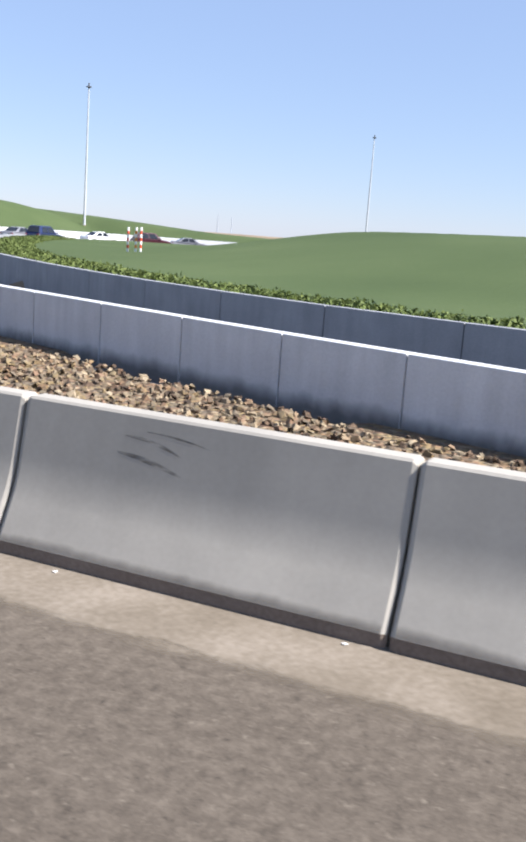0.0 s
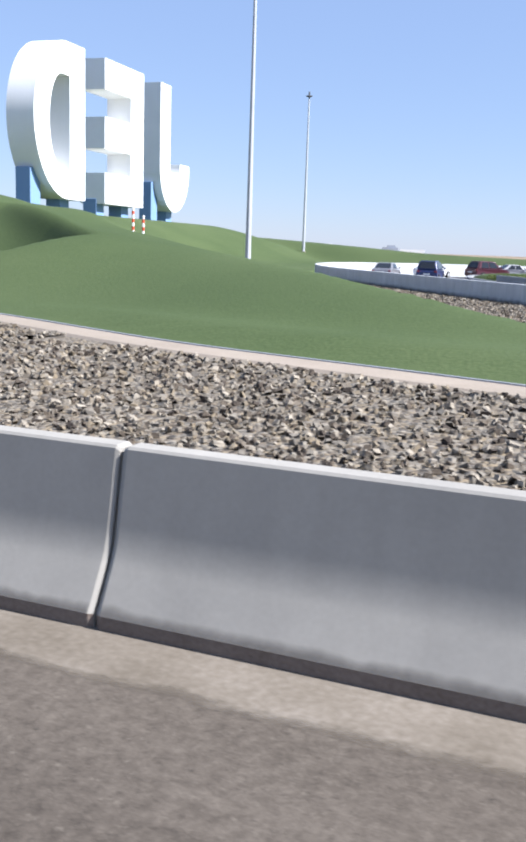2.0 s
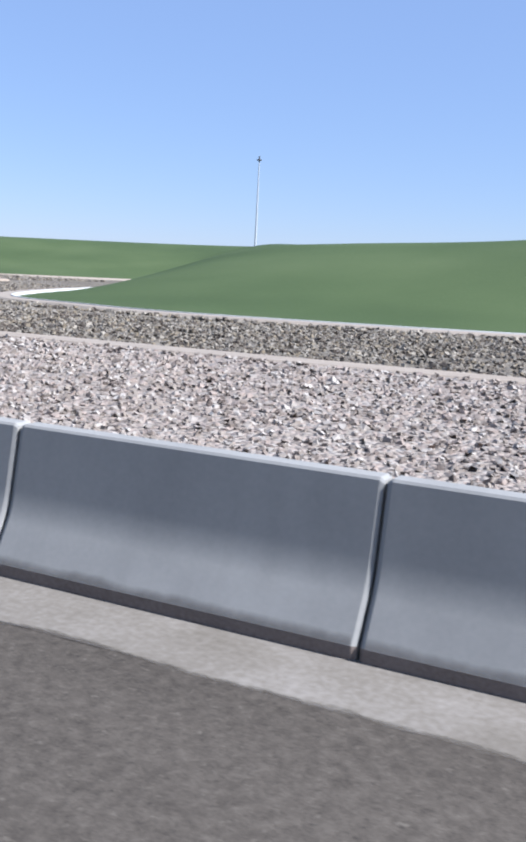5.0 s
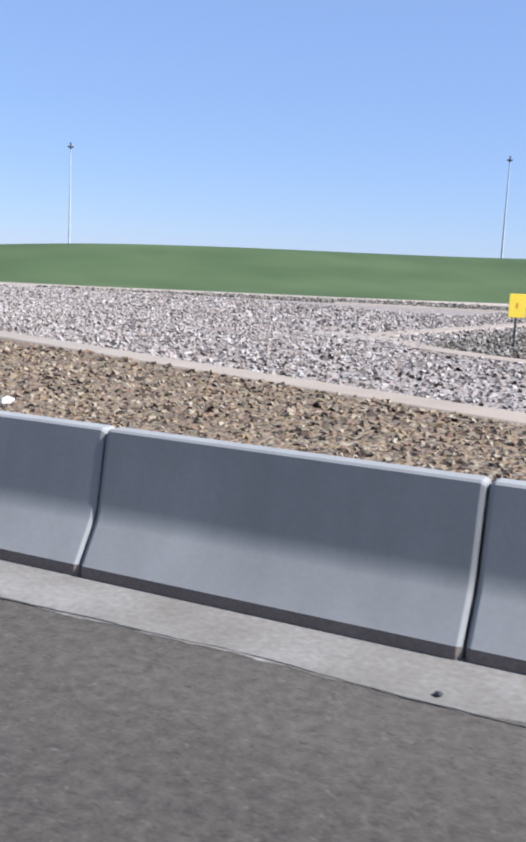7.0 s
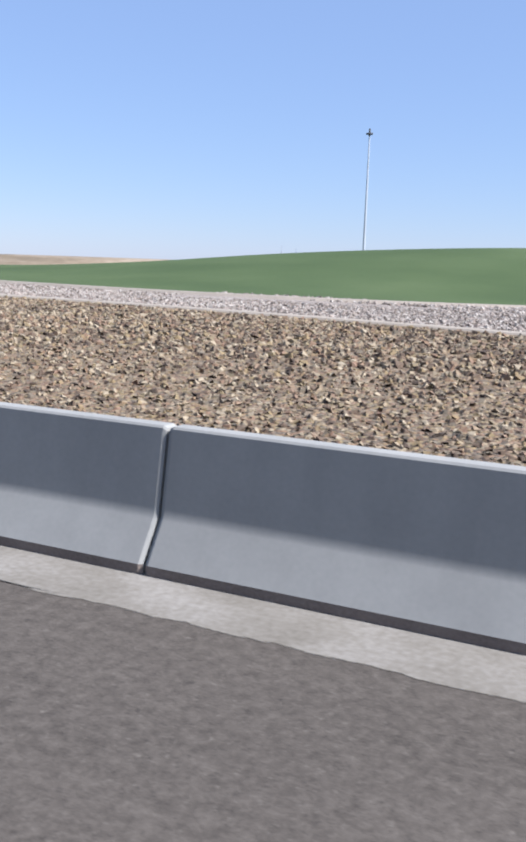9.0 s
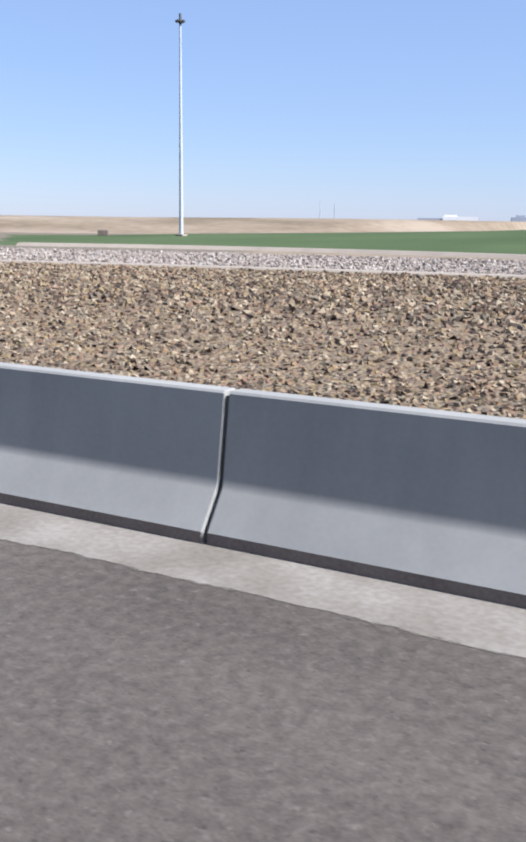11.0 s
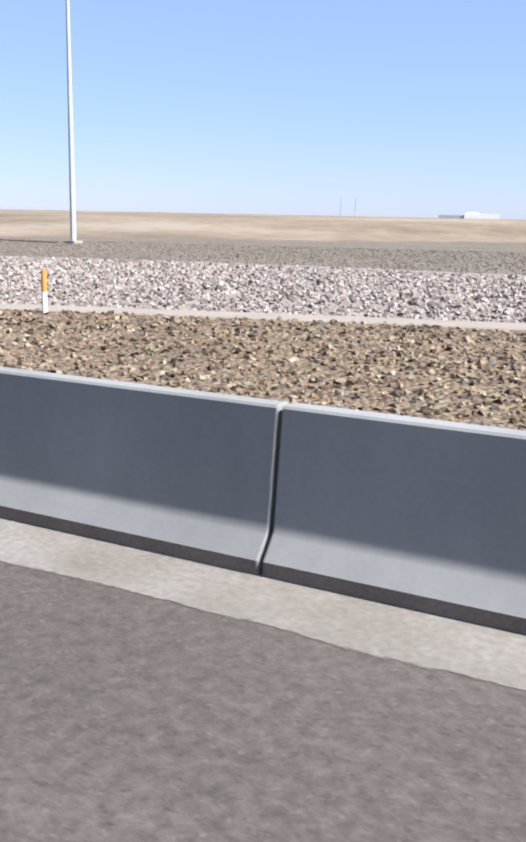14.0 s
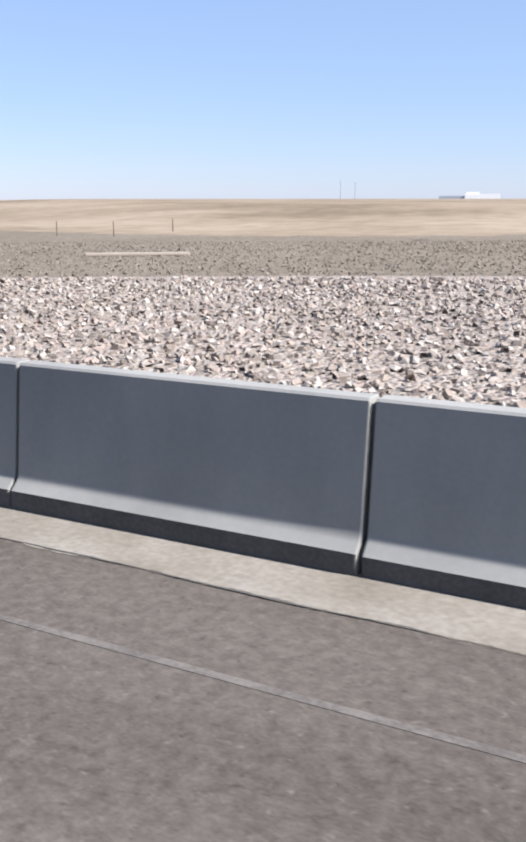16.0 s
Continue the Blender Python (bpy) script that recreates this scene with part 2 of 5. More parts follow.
GRASS = shader("mown_grass", ((0.25, (0.037, 0.056, 0.0215)), (0.5, (0.059, 0.082, 0.0325)), (0.75, (0.086, 0.109, 0.047))), 0.09, 0.95, 0.6, 14, patch=0.6, spec=0.1)
SAND = shader("desert_sand", ((0.38, (0.14, 0.108, 0.07)), (0.5, (0.204, 0.157, 0.106)), (0.62, (0.26, 0.208, 0.148))), 0.05, 0.95, 0.4, 0.7, patch=0.7, spec=0.1)
DUSTY = shader("dusty_gravel_bed", ((0.25, (0.093, 0.076, 0.055)), (0.5, (0.148, 0.122, 0.09)), (0.8, (0.2, 0.168, 0.127))), 0.15, 0.95, 0.7, 12, cells=6, patch=0.3, spec=0.1)
TAN_STOPS = ((0.22, (0.045, 0.033, 0.024)), (0.32, (0.105, 0.07, 0.046)), (0.42, (0.135, 0.112, 0.082)), (0.5, (0.2, 0.148, 0.075)), (0.58, (0.155, 0.093, 0.062)), (0.68, (0.215, 0.165, 0.105)), (0.8, (0.285, 0.232, 0.158)))
GREY_STOPS = ((0.22, (0.04, 0.032, 0.026)), (0.34, (0.105, 0.084, 0.062)), (0.44, (0.14, 0.126, 0.106)), (0.54, (0.18, 0.143, 0.094)), (0.64, (0.165, 0.148, 0.122)), (0.8, (0.275, 0.238, 0.185)))
WHITE_STOPS = ((0.2, (0.09, 0.07, 0.058)), (0.3, (0.18, 0.147, 0.118)), (0.42, (0.235, 0.2, 0.163)), (0.54, (0.26, 0.205, 0.168)), (0.66, (0.27, 0.236, 0.2)), (0.8, (0.35, 0.312, 0.268)))
TAN_BED, GREY_BED, WHITE_BED = (shader(n, s, 0.3, 0.95, 0.9, 25, cells=13.0, patch=0.2, spec=0.15)
                                for n, s in (("tan_gravel_bed", TAN_STOPS), ("grey_gravel_bed", GREY_STOPS), ("white_gravel_bed", WHITE_STOPS)))
TAN_ROCK, GREY_ROCK, WHITE_ROCK = (shader(n, s, 0.4, 0.9, 0.3, 40, island=True, patch=0.15, spec=0.2)
                                   for n, s in (("tan_rock", TAN_STOPS), ("grey_rock", GREY_STOPS), ("white_rock", WHITE_STOPS)))


def along_road(m, stops, x0, x1):
    """Another mix of stone takes over between two stations."""
    nt = m.node_tree
    first = next(n for n in nt.nodes if n.type == "VALTORGB")
    geo, sep = nt.nodes.new("ShaderNodeNewGeometry"), nt.nodes.new("ShaderNodeSeparateXYZ")
    nt.links.new(geo.outputs["Position"], sep.inputs[0])
    ramp = node(nt, "ShaderNodeValToRGB", Fac=first.inputs[0].links[0].from_socket)
    while len(ramp.color_ramp.elements) < len(stops):
        ramp.color_ramp.elements.new(0.5)
    for e, (at, c) in zip(ramp.color_ramp.elements, stops):
        e.position, e.color = at, (*c, 1)
    mix = nt.nodes.new("ShaderNodeMix")
    mix.data_type = "RGBA"
    nt.links.new(node(nt, "ShaderNodeMapRange", Value=sep.outputs["X"], From_Min=x0, From_Max=x1).outputs[0], mix.inputs["Factor"])
    after = first.outputs[0].links[0].to_socket
    nt.links.new(first.outputs[0], mix.inputs["A"])
    nt.links.new(ramp.outputs[0], mix.inputs["B"])
    nt.links.new(mix.outputs["Result"], after)


EAST_BED = shader("brown_gravel_bed", TAN_STOPS, 0.3, 0.95, 0.9, 25, cells=13.0, patch=0.2, spec=0.15)
EAST_ROCK = shader("brown_rock", TAN_STOPS, 0.4, 0.9, 0.3, 40, island=True, patch=0.15, spec=0.2)
for east in (EAST_BED, EAST_ROCK):
    along_road(east, GREY_STOPS, -14.0, -24.0)
DUST_ROCK = shader("dusty_stone", ((0.2, (0.13, 0.108, 0.083)), (0.5, (0.19, 0.16, 0.124)), (0.85, (0.25, 0.215, 0.17))), 0.4, 0.95, 0.3, 40, island=True, patch=0.15, spec=0.1)
WHITE = shader("white_cladding", ((0.3, (0.75, 0.75, 0.74)), (0.7, (0.82, 0.82, 0.81))), 0.4, 0.6, 0.03, 12, patch=0.6)
BLUE = shader("pale_blue_steel", ((0.3, (0.15, 0.25, 0.42)), (0.7, (0.2, 0.305, 0.475))), 0.8, 0.5, 0.0, 20)
STEEL = shader("galvanised_steel", ((0.3, (0.33, 0.336, 0.34)), (0.7, (0.39, 0.395, 0.4))), 0.8, 0.5, 0.0, 9, metal=0.25, patch=0.75)
# paler, bluer steel than the near pole: distance haze put into the colour
MAST = shader("hazed_mast_steel", ((0.3, (0.35, 0.365, 0.385)), (0.7, (0.42, 0.435, 0.455))), 0.8, 0.6, 0.0, 9, patch=0.75)
FITTING = shader("grey_fitting", ((0.3, (0.06, 0.06, 0.065)), (0.7, (0.1, 0.1, 0.106))), 3, 0.6, 0.0, 30)
STEEL_DARK = shader("weathered_pole_foot", ((0.3, (0.134, 0.14, 0.146)), (0.7, (0.185, 0.19, 0.196))), 2, 0.6, 0.05, 30)
DARK = shader("dark_fitting", ((0.3, (0.025, 0.025, 0.028)), (0.7, (0.05, 0.05, 0.055))), 3, 0.6, 0.0, 30)
RED = shader("red_band", ((0.3, (0.45, 0.05, 0.02)), (0.7, (0.6, 0.09, 0.03))), 4, 0.6, 0.0, 30)
ORANGE = shader("orange_band", ((0.3, (0.6, 0.2, 0.03)), (0.7, (0.7, 0.28, 0.05))), 4, 0.6, 0.0, 30)
PALE = shader("white_band", ((0.3, (0.7, 0.69, 0.66)), (0.7, (0.8, 0.79, 0.77))), 4, 0.6, 0.0, 30)
YELLOW = shader("yellow_sign_face", ((0.3, (0.72, 0.5, 0.03)), (0.7, (0.8, 0.57, 0.05))), 4, 0.5, 0.0, 30)
LEAF = shader("hedge_leaf", ((0.2, (0.034, 0.05, 0.012)), (0.5, (0.078, 0.104, 0.024)), (0.85, (0.13, 0.155, 0.045))), 1.0, 0.7, 0.0, 8, island=True, patch=0.3, spec=0.2)
GLASS = shader("car_glass", ((0.3, (0.012, 0.014, 0.017)), (0.7, (0.02, 0.022, 0.026))), 3, 0.08, 0.0, 30, spec=0.6)
TYRE = shader("tyre", ((0.3, (0.015, 0.015, 0.015)), (0.7, (0.03, 0.03, 0.03))), 6, 0.9, 0.0, 40)
LAMP_RED = shader("tail_lamp", ((0.3, (0.16, 0.008, 0.01)), (0.7, (0.21, 0.014, 0.014))), 6, 0.3, 0.0, 40)
LINE = shader("worn_lane_paint", ((0.42, (0.085, 0.073, 0.062)), (0.56, (0.125, 0.109, 0.094)), (0.7, (0.15, 0.133, 0.115))), 5, 0.85, 0.1, 40, patch=0.6)


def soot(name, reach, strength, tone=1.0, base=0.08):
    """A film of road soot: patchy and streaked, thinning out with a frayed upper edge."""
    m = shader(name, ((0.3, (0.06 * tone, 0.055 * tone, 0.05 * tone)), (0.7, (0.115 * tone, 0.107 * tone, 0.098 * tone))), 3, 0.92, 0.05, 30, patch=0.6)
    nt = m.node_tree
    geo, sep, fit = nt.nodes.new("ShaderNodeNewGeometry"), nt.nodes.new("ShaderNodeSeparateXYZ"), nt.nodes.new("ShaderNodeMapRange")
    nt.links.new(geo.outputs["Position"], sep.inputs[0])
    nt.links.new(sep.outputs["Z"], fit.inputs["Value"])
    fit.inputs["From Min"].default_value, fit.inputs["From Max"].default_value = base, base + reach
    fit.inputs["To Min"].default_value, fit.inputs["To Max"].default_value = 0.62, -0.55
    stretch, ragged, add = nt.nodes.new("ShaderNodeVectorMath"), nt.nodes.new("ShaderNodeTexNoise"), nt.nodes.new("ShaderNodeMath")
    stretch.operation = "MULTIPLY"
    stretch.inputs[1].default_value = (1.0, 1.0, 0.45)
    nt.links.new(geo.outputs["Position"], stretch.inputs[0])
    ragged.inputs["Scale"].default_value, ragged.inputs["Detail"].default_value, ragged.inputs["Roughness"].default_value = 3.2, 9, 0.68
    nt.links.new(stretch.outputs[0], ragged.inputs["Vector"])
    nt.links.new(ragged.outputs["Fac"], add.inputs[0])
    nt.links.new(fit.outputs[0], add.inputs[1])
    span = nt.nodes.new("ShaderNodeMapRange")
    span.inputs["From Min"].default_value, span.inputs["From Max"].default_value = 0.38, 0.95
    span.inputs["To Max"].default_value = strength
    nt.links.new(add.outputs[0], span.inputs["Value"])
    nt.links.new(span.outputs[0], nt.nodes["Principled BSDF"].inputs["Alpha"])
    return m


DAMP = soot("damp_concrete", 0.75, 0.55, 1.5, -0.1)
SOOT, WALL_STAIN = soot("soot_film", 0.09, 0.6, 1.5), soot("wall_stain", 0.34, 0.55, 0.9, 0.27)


# ---- building helpers ----
def mesh_of(name, verts, faces, materials, index=None, smooth=False):
    me = bpy.data.meshes.new(name)
    me.from_pydata([tuple(v) for v in verts], [], faces)
    for m in materials:
        me.materials.append(m)
    if index is not None:
        me.polygons.foreach_set("material_index", np.asarray(index, dtype=np.int32))
    if smooth:
        me.polygons.foreach_set("use_smooth", np.ones(len(me.polygons), dtype=bool))
    me.update()
    return me


def part(name, bm, material, parent, label=""):
    me = bpy.data.meshes.new(name)
    bm.normal_update()
    bm.to_mesh(me)
    bm.free()
    me.materials.append(material)
    ob = new(name, me)
    ob.parent = parent
    return tagged(ob, label=label)


def thing(name, at, label, category, group="", rz=0.0):
    ob = new(name)
    ob.empty_display_size = 0.3
    ob.matrix_world = pose(*at, 0, 0, rz)
    return tagged(ob, label, category, group)


def box(bm, cx, cy, cz, sx, sy, sz, bevel=0.0, rz=0.0):
    made = bmesh.ops.create_cube(bm, size=1.0, matrix=Matrix.Translation((cx, cy, cz)) @ Matrix.Rotation(rz, 4, "Z") @ Matrix.Diagonal((sx, sy, sz, 1)))
    if bevel:
        edges = {e for v in made["verts"] for e in v.link_edges}
        bmesh.ops.bevel(bm, geom=list(edges), offset=bevel, segments=2, affect="EDGES", profile=0.5)
    return bm


def boxed(*a, **k):
    return box(bmesh.new(), *a, **k)


def tube(r0, r1, z0, z1, sides=12, at=(0, 0), bm=None):
    bm = bm or bmesh.new()
    bmesh.ops.create_cone(bm, cap_ends=True, segments=sides, radius1=r0, radius2=r1, depth=z1 - z0,
                          matrix=Matrix.Translation((at[0], at[1], (z0 + z1) / 2)) @ Matrix.Rotation(math.pi / sides, 4, "Z"))
    return bm


def prism(profile, depth, axis="X", bevel=0.0):
    """A solid from a closed outline of (a, b), pushed along an axis: X gives (y, z) outlines, Y gives (x, z)."""
    bm = bmesh.new()
    v = [bm.verts.new((0, a, b) if axis == "X" else (a, 0, b)) for a, b in profile]
    f = bm.faces.new(v)
    r = bmesh.ops.extrude_face_region(bm, geom=[f])
    move = (depth, 0, 0) if axis == "X" else (0, depth, 0)
    bmesh.ops.translate(bm, vec=move, verts=[g for g in r["geom"] if isinstance(g, bmesh.types.BMVert)])
    bmesh.ops.recalc_face_normals(bm, faces=bm.faces)
    if bevel:
        bmesh.ops.bevel(bm, geom=list(bm.edges), offset=bevel, segments=2, affect="EDGES")
    return bm


def curve_of(points):
    """y as a smooth function of x through the plan's points."""
    pts = sorted(points)
    px, py = np.array([p[0] for p in pts]), np.array([p[1] for p in pts])
    s = np.gradient(py, px)

    def at(x):
        x = np.clip(np.asarray(x, float), px[0], px[-1])
        i = np.clip(np.searchsorted(px, x) - 1, 0, len(px) - 2)
        w = px[i + 1] - px[i]
        u = (x - px[i]) / w
        return ((2 * u**3 - 3 * u**2 + 1) * py[i] + (u**3 - 2 * u**2 + u) * w * s[i]
                + (-2 * u**3 + 3 * u**2) * py[i + 1] + (u**3 - u**2) * w * s[i + 1])
    return at


def smooth_line(points, step=1.0):
    """A dense plan line through the points (Catmull-Rom)."""
    P = [Vector((*p, 0)) for p in points]
    P = [2 * P[0] - P[1]] + P + [2 * P[-1] - P[-2]]
    out = []
    for i in range(1, len(P) - 2):
        n = max(2, int((P[i + 1] - P[i]).length / step))
        for k in range(n):
            t = k / n
            a, b, c, d = P[i - 1:i + 3]
            out.append(0.5 * (2 * b + (c - a) * t + (2 * a - 5 * b + 4 * c - d) * t * t + (3 * b - a - 3 * c + d) * t**3))
    out.append(P[-2])
    return [(v.x, v.y) for v in out]


def ease(t):
    t = np.clip(t, 0, 1)
    return t * t * (3 - 2 * t)


def off_line(x, y, line):
    """Distance from points to a plan line."""
    best = np.full(np.shape(x), 1e9)
    for (ax, ay), (bx, by) in zip(line, line[1:]):
        dx, dy = bx - ax, by - ay
        t = np.clip(((x - ax) * dx + (y - ay) * dy) / (dx * dx + dy * dy), 0, 1)
        best = np.minimum(best, np.hypot(x - ax - t * dx, y - ay - t * dy))
    return best


def inside(x, y, ring):
    hit = np.zeros(np.shape(x), bool)
    for (ax, ay), (bx, by) in zip(ring, ring[1:] + ring[:1]):
        if ay != by:
            hit ^= ((ay > y) != (by > y)) & (x < (bx - ax) * (y - ay) / (by - ay) + ax)
    return hit


# ---- plan: kerb lines and ramp ----
KERB_1 = curve_of([(-26.2, 3.9), (-28.8, 4.5), (-33.5, 6.2), (-40.4, 8.4), (-45, 9.8), (-51.4, 12.8), (-60, 15.75), (-65.5, 18.65), (-69, 21.9), (-75, 26.9), (-84, 29.8), (-92, 29.2), (-100, 27),
                   (-108, 24.5), (-120, 24), (-128, 29), (-134, 45), (-139, 70), (-144, 79), (-153.7, 69.5), (-161.8, 60), (-171, 53.8), (-176, 49.8), (-184, 45.5), (-190, 41.5), (-198, 38.8), (-208, 38.6), (-220, 40.5), (-234, 43.2), (-251, 42), (-260, 39.2), (-275, 39.5)])
DIAGONAL = curve_of([(-26.2, 4.2), (-28.2, 5.2), (-31.1, 8.5), (-35.2, 12.5), (-42.7, 20.6), (-55, 34.6), (-64.3, 45), (-67.5, 50), (-69.5, 56)])
KERB_2 = curve_of([(-47.5, 2.0), (-50.1, 3.4), (-53, 4.9), (-56.4, 6.2), (-62, 7.8), (-66, 9.1), (-71, 10.5), (-82, 12.2), (-92, 12.3), (-110, 11.6), (-125, 11.4), (-132, 12.1), (-136, 13.2), (-140, 14.9), (-144, 16.7), (-147.4, 19.6)])
KERB_3 = curve_of([(-129.5, 2.0), (-132.4, 3.7), (-135, 5), (-138.8, 6.4), (-147, 9.3), (-153, 11.6), (-161.7, 14.7), (-170, 17.5), (-184, 21.7), (-200, 25), (-217, 26), (-227, 25.4), (-236, 24), (-246, 22), (-255, 19.4),
                   (-264, 16.4), (-274, 13), (-284, 10.6), (-293, 7.8), (-300, 5.6), (-304.5, 3.8), (-308, 2.2)])
PALE_END = curve_of([(-190, 43.4), (-205, 38.5), (-220, 40.2), (-240, 37.5), (-250, 35.5), (-260, 33), (-268, 31), (-278, 26.6), (-288, 25.4), (-297, 24.8), (-307, 22.4), (-315, 20.8), (-322, 18.3), (-330, 15), (-336, 11.5), (-345, 7), (-352, 3)])
WHITE_HI = curve_of([(-147.4, 50), (-151, 50.5), (-156, 50), (-162, 48.8), (-170, 47.3), (-178, 45.5), (-186, 44), (-192, 42.5)])
SAND_EDGE = curve_of([(-262, 130), (-268, 100), (-285, 80), (-300, 70), (-315, 53), (-325, 48), (-335, 41), (-343, 37.5), (-360, 38), (-400, 60), (-480, 90)])
OUTER = smooth_line([(24, -0.2), (12, 1.2), (2.3, 3.9), (-5.5, 6.6), (-13, 9.6), (-20.4, 12.9), (-30.5, 18.6), (-38.5, 26.3), (-49, 40), (-57.5, 53), (-62.5, 65), (-64.3, 77), (-61.5, 89), (-55, 98), (-47, 104), (-34, 108.5), (0, 112), (40, 113)], 1.5)
INNER = smooth_line([(24, 9.4), (10, 10.6), (0.8, 12.1), (-5, 13.8), (-11, 16.8), (-17, 20.8), (-25, 27.5), (-34, 38), (-43, 51), (-49.5, 63), (-52.5, 72.5), (-52.8, 80), (-50, 87.5), (-45, 93.5), (-37, 99), (-24, 101.5), (0, 103), (40, 104)], 1.5)
FLAT = [(30, 0)] + [(x, float(DIAGONAL(x))) for x in np.linspace(-26.2, -69.5, 24)] + [(-73, 63), (-75, 71), (-75, 83), (-71, 96), (-63, 106), (-50, 112), (-34, 116), (40, 120)]
CREST = curve_of([(-300, 0.0), (-280, 0.1), (-256, 0.6), (-240, 1.1), (-230, 1.75), (-217, 2.9), (-204, 3.7), (-190, 4.2), (-175, 4.5), (-157, 4.8), (-145, 4.8), (-133, 3.9), (-125, 3.6), (-118, 3.75), (-110, 4.1),
                  (-103, 4.62), (-95, 4.8), (-88, 4.85), (-82, 4.95), (-77, 5.1), (-70, 3.95), (-64, 2.9), (-58, 1.8), (-50, 0.7), (-40, 0)])
CREST_Y = curve_of([(-300, 80), (-250, 75), (-200, 82), (-146, 100), (-135, 72), (-125, 57), (-110, 52), (-95, 48), (-80, 46), (-60, 50), (-40, 55)])
BUMP = curve_of([(-95, 3.6), (-78, 3.7), (-70, 3.6), (-62, 3.05), (-58, 2.35), (-55, 2.0), (-53, 1.75), (-50, 1.5), (-47, 1.35), (-43.5, 1.2), (-40, 1.0), (-35, 0.65), (-30, 0.25), (-26, 0)])
RIDGE = curve_of([(-150, 3.6), (-108, 3.9), (-95, 3.3), (-80, 2.4), (-70, 1.75), (-59, 1.45), (-48, 1.2), (-30, 0.6), (0, 0)])
HOLLOW = [(-57.2, 21), (-55.8, 24), (-59.5, 27.5), (-65, 31.5), (-71, 31), (-72, 27), (-66, 22.5), (-61.5, 21.2)]
LEVEL = 0.32
RAMP_Z = -0.22        # the loop ramp runs in a shallow cutting


def terrain(x, y):
    """Height of the ground away from the road."""
    x, y = np.asarray(x, float), np.asarray(y, float)
    e = KERB_1(x)
    lawn = (x < -26) & (x > -275) & (y > e)
    flat = inside(x, y, FLAT)
    d = np.where(flat, 0, off_line(x, y, FLAT + FLAT[:1]))
    far = np.maximum(0, y - CREST_Y(x))
    hill = CREST(x) * (1 - 0.0012 * np.minimum(far, 150)) * ease((y - e) / (CREST_Y(x) - e)) * ease(d / 14)
    hill = hill * (1 - 0.97 * ease((y - 62) / 26) * ease((x + 94) / 16)) * (1 - 0.97 * ease((y - 106) / 40) * ease((x + 140) / 12)) * (1 - 0.97 * ease((y - 150) / 40))
    knoll = BUMP(x) * np.minimum(ease((y - e) / 11), ease(d / (4.2 + 2 * ease((-50 - x) / 10)))) * (1 - ease((y - 52) / 24)) * (x > -92) * ease((x + 92) / 15)
    rim = np.where(inside(x, y, HOLLOW), off_line(x, y, HOLLOW + HOLLOW[:1]), 0)
    fold = 2.3 * (1 - np.exp(-(np.hypot(rim, 0.3) - 0.3) / 1.2)) * (1 - ease((np.hypot(x + 58, y - 25) - 3) / 12))
    crown = (0.3 + 0.22 * ease((x + 37) / 4)) * ease((np.minimum(y - e, d) - 0.75) / 1.3) * ease((x + 60) / 14)
    z = np.where(lawn, np.maximum(np.maximum(hill, knoll), crown) - fold, 0)
    # long ridge beyond the loop
    z = np.maximum(z, RIDGE(x) * ease((y - 114) / 11) * (1 - ease((y - 130) / 34)) * ease((x + 150) / 26) * (x < 0))
    # mound inside the ramp loop
    loop = inside(x, y, INNER)
    di = np.where(loop, off_line(x, y, INNER), 0)
    z = z + np.where(loop, 0.25 * ease(di / 1.5) + 2.45 * ease((di - 5) / 24) * ease((x + 44) / 26), 0)
    # desert rise
    s = SAND_EDGE(np.clip(x, -480, -262))
    ds = np.where(x < -262, y - s, y - 230 - (x + 262) * 0.4)
    rise = np.where(ds > 0, (1.7 - 0.45 * ease((x + 262) / 70)) * ease(ds / 45) + 0.35 * np.sin(x * 0.043 + 1.0) * ease(ds / 60), 0)
    z = np.maximum(z, rise * (ds > 0))
    verge = ease((y - 0.45) / 0.5)
    dip = 0.17 * np.exp(-((x + 13.4) / 2.6)**2 - ((y - 7.2) / 1.9)**2)
    out = LEVEL * verge + z * verge - dip
    cut = (inside(x, y, OUTER) | ((y > 60) & (off_line(x, y, OUTER) < 1.3))) & (~loop | (di < 0.5)) & (x < 38)
    return np.where(cut, np.minimum(out, RAMP_Z - 0.25), out)


# ---- ground ----
def axis_steps(*spans):
    out = []
    for a, b, s in spans:
        out += list(np.arange(a, b, s))
    return np.array(out + [spans[-1][1]])


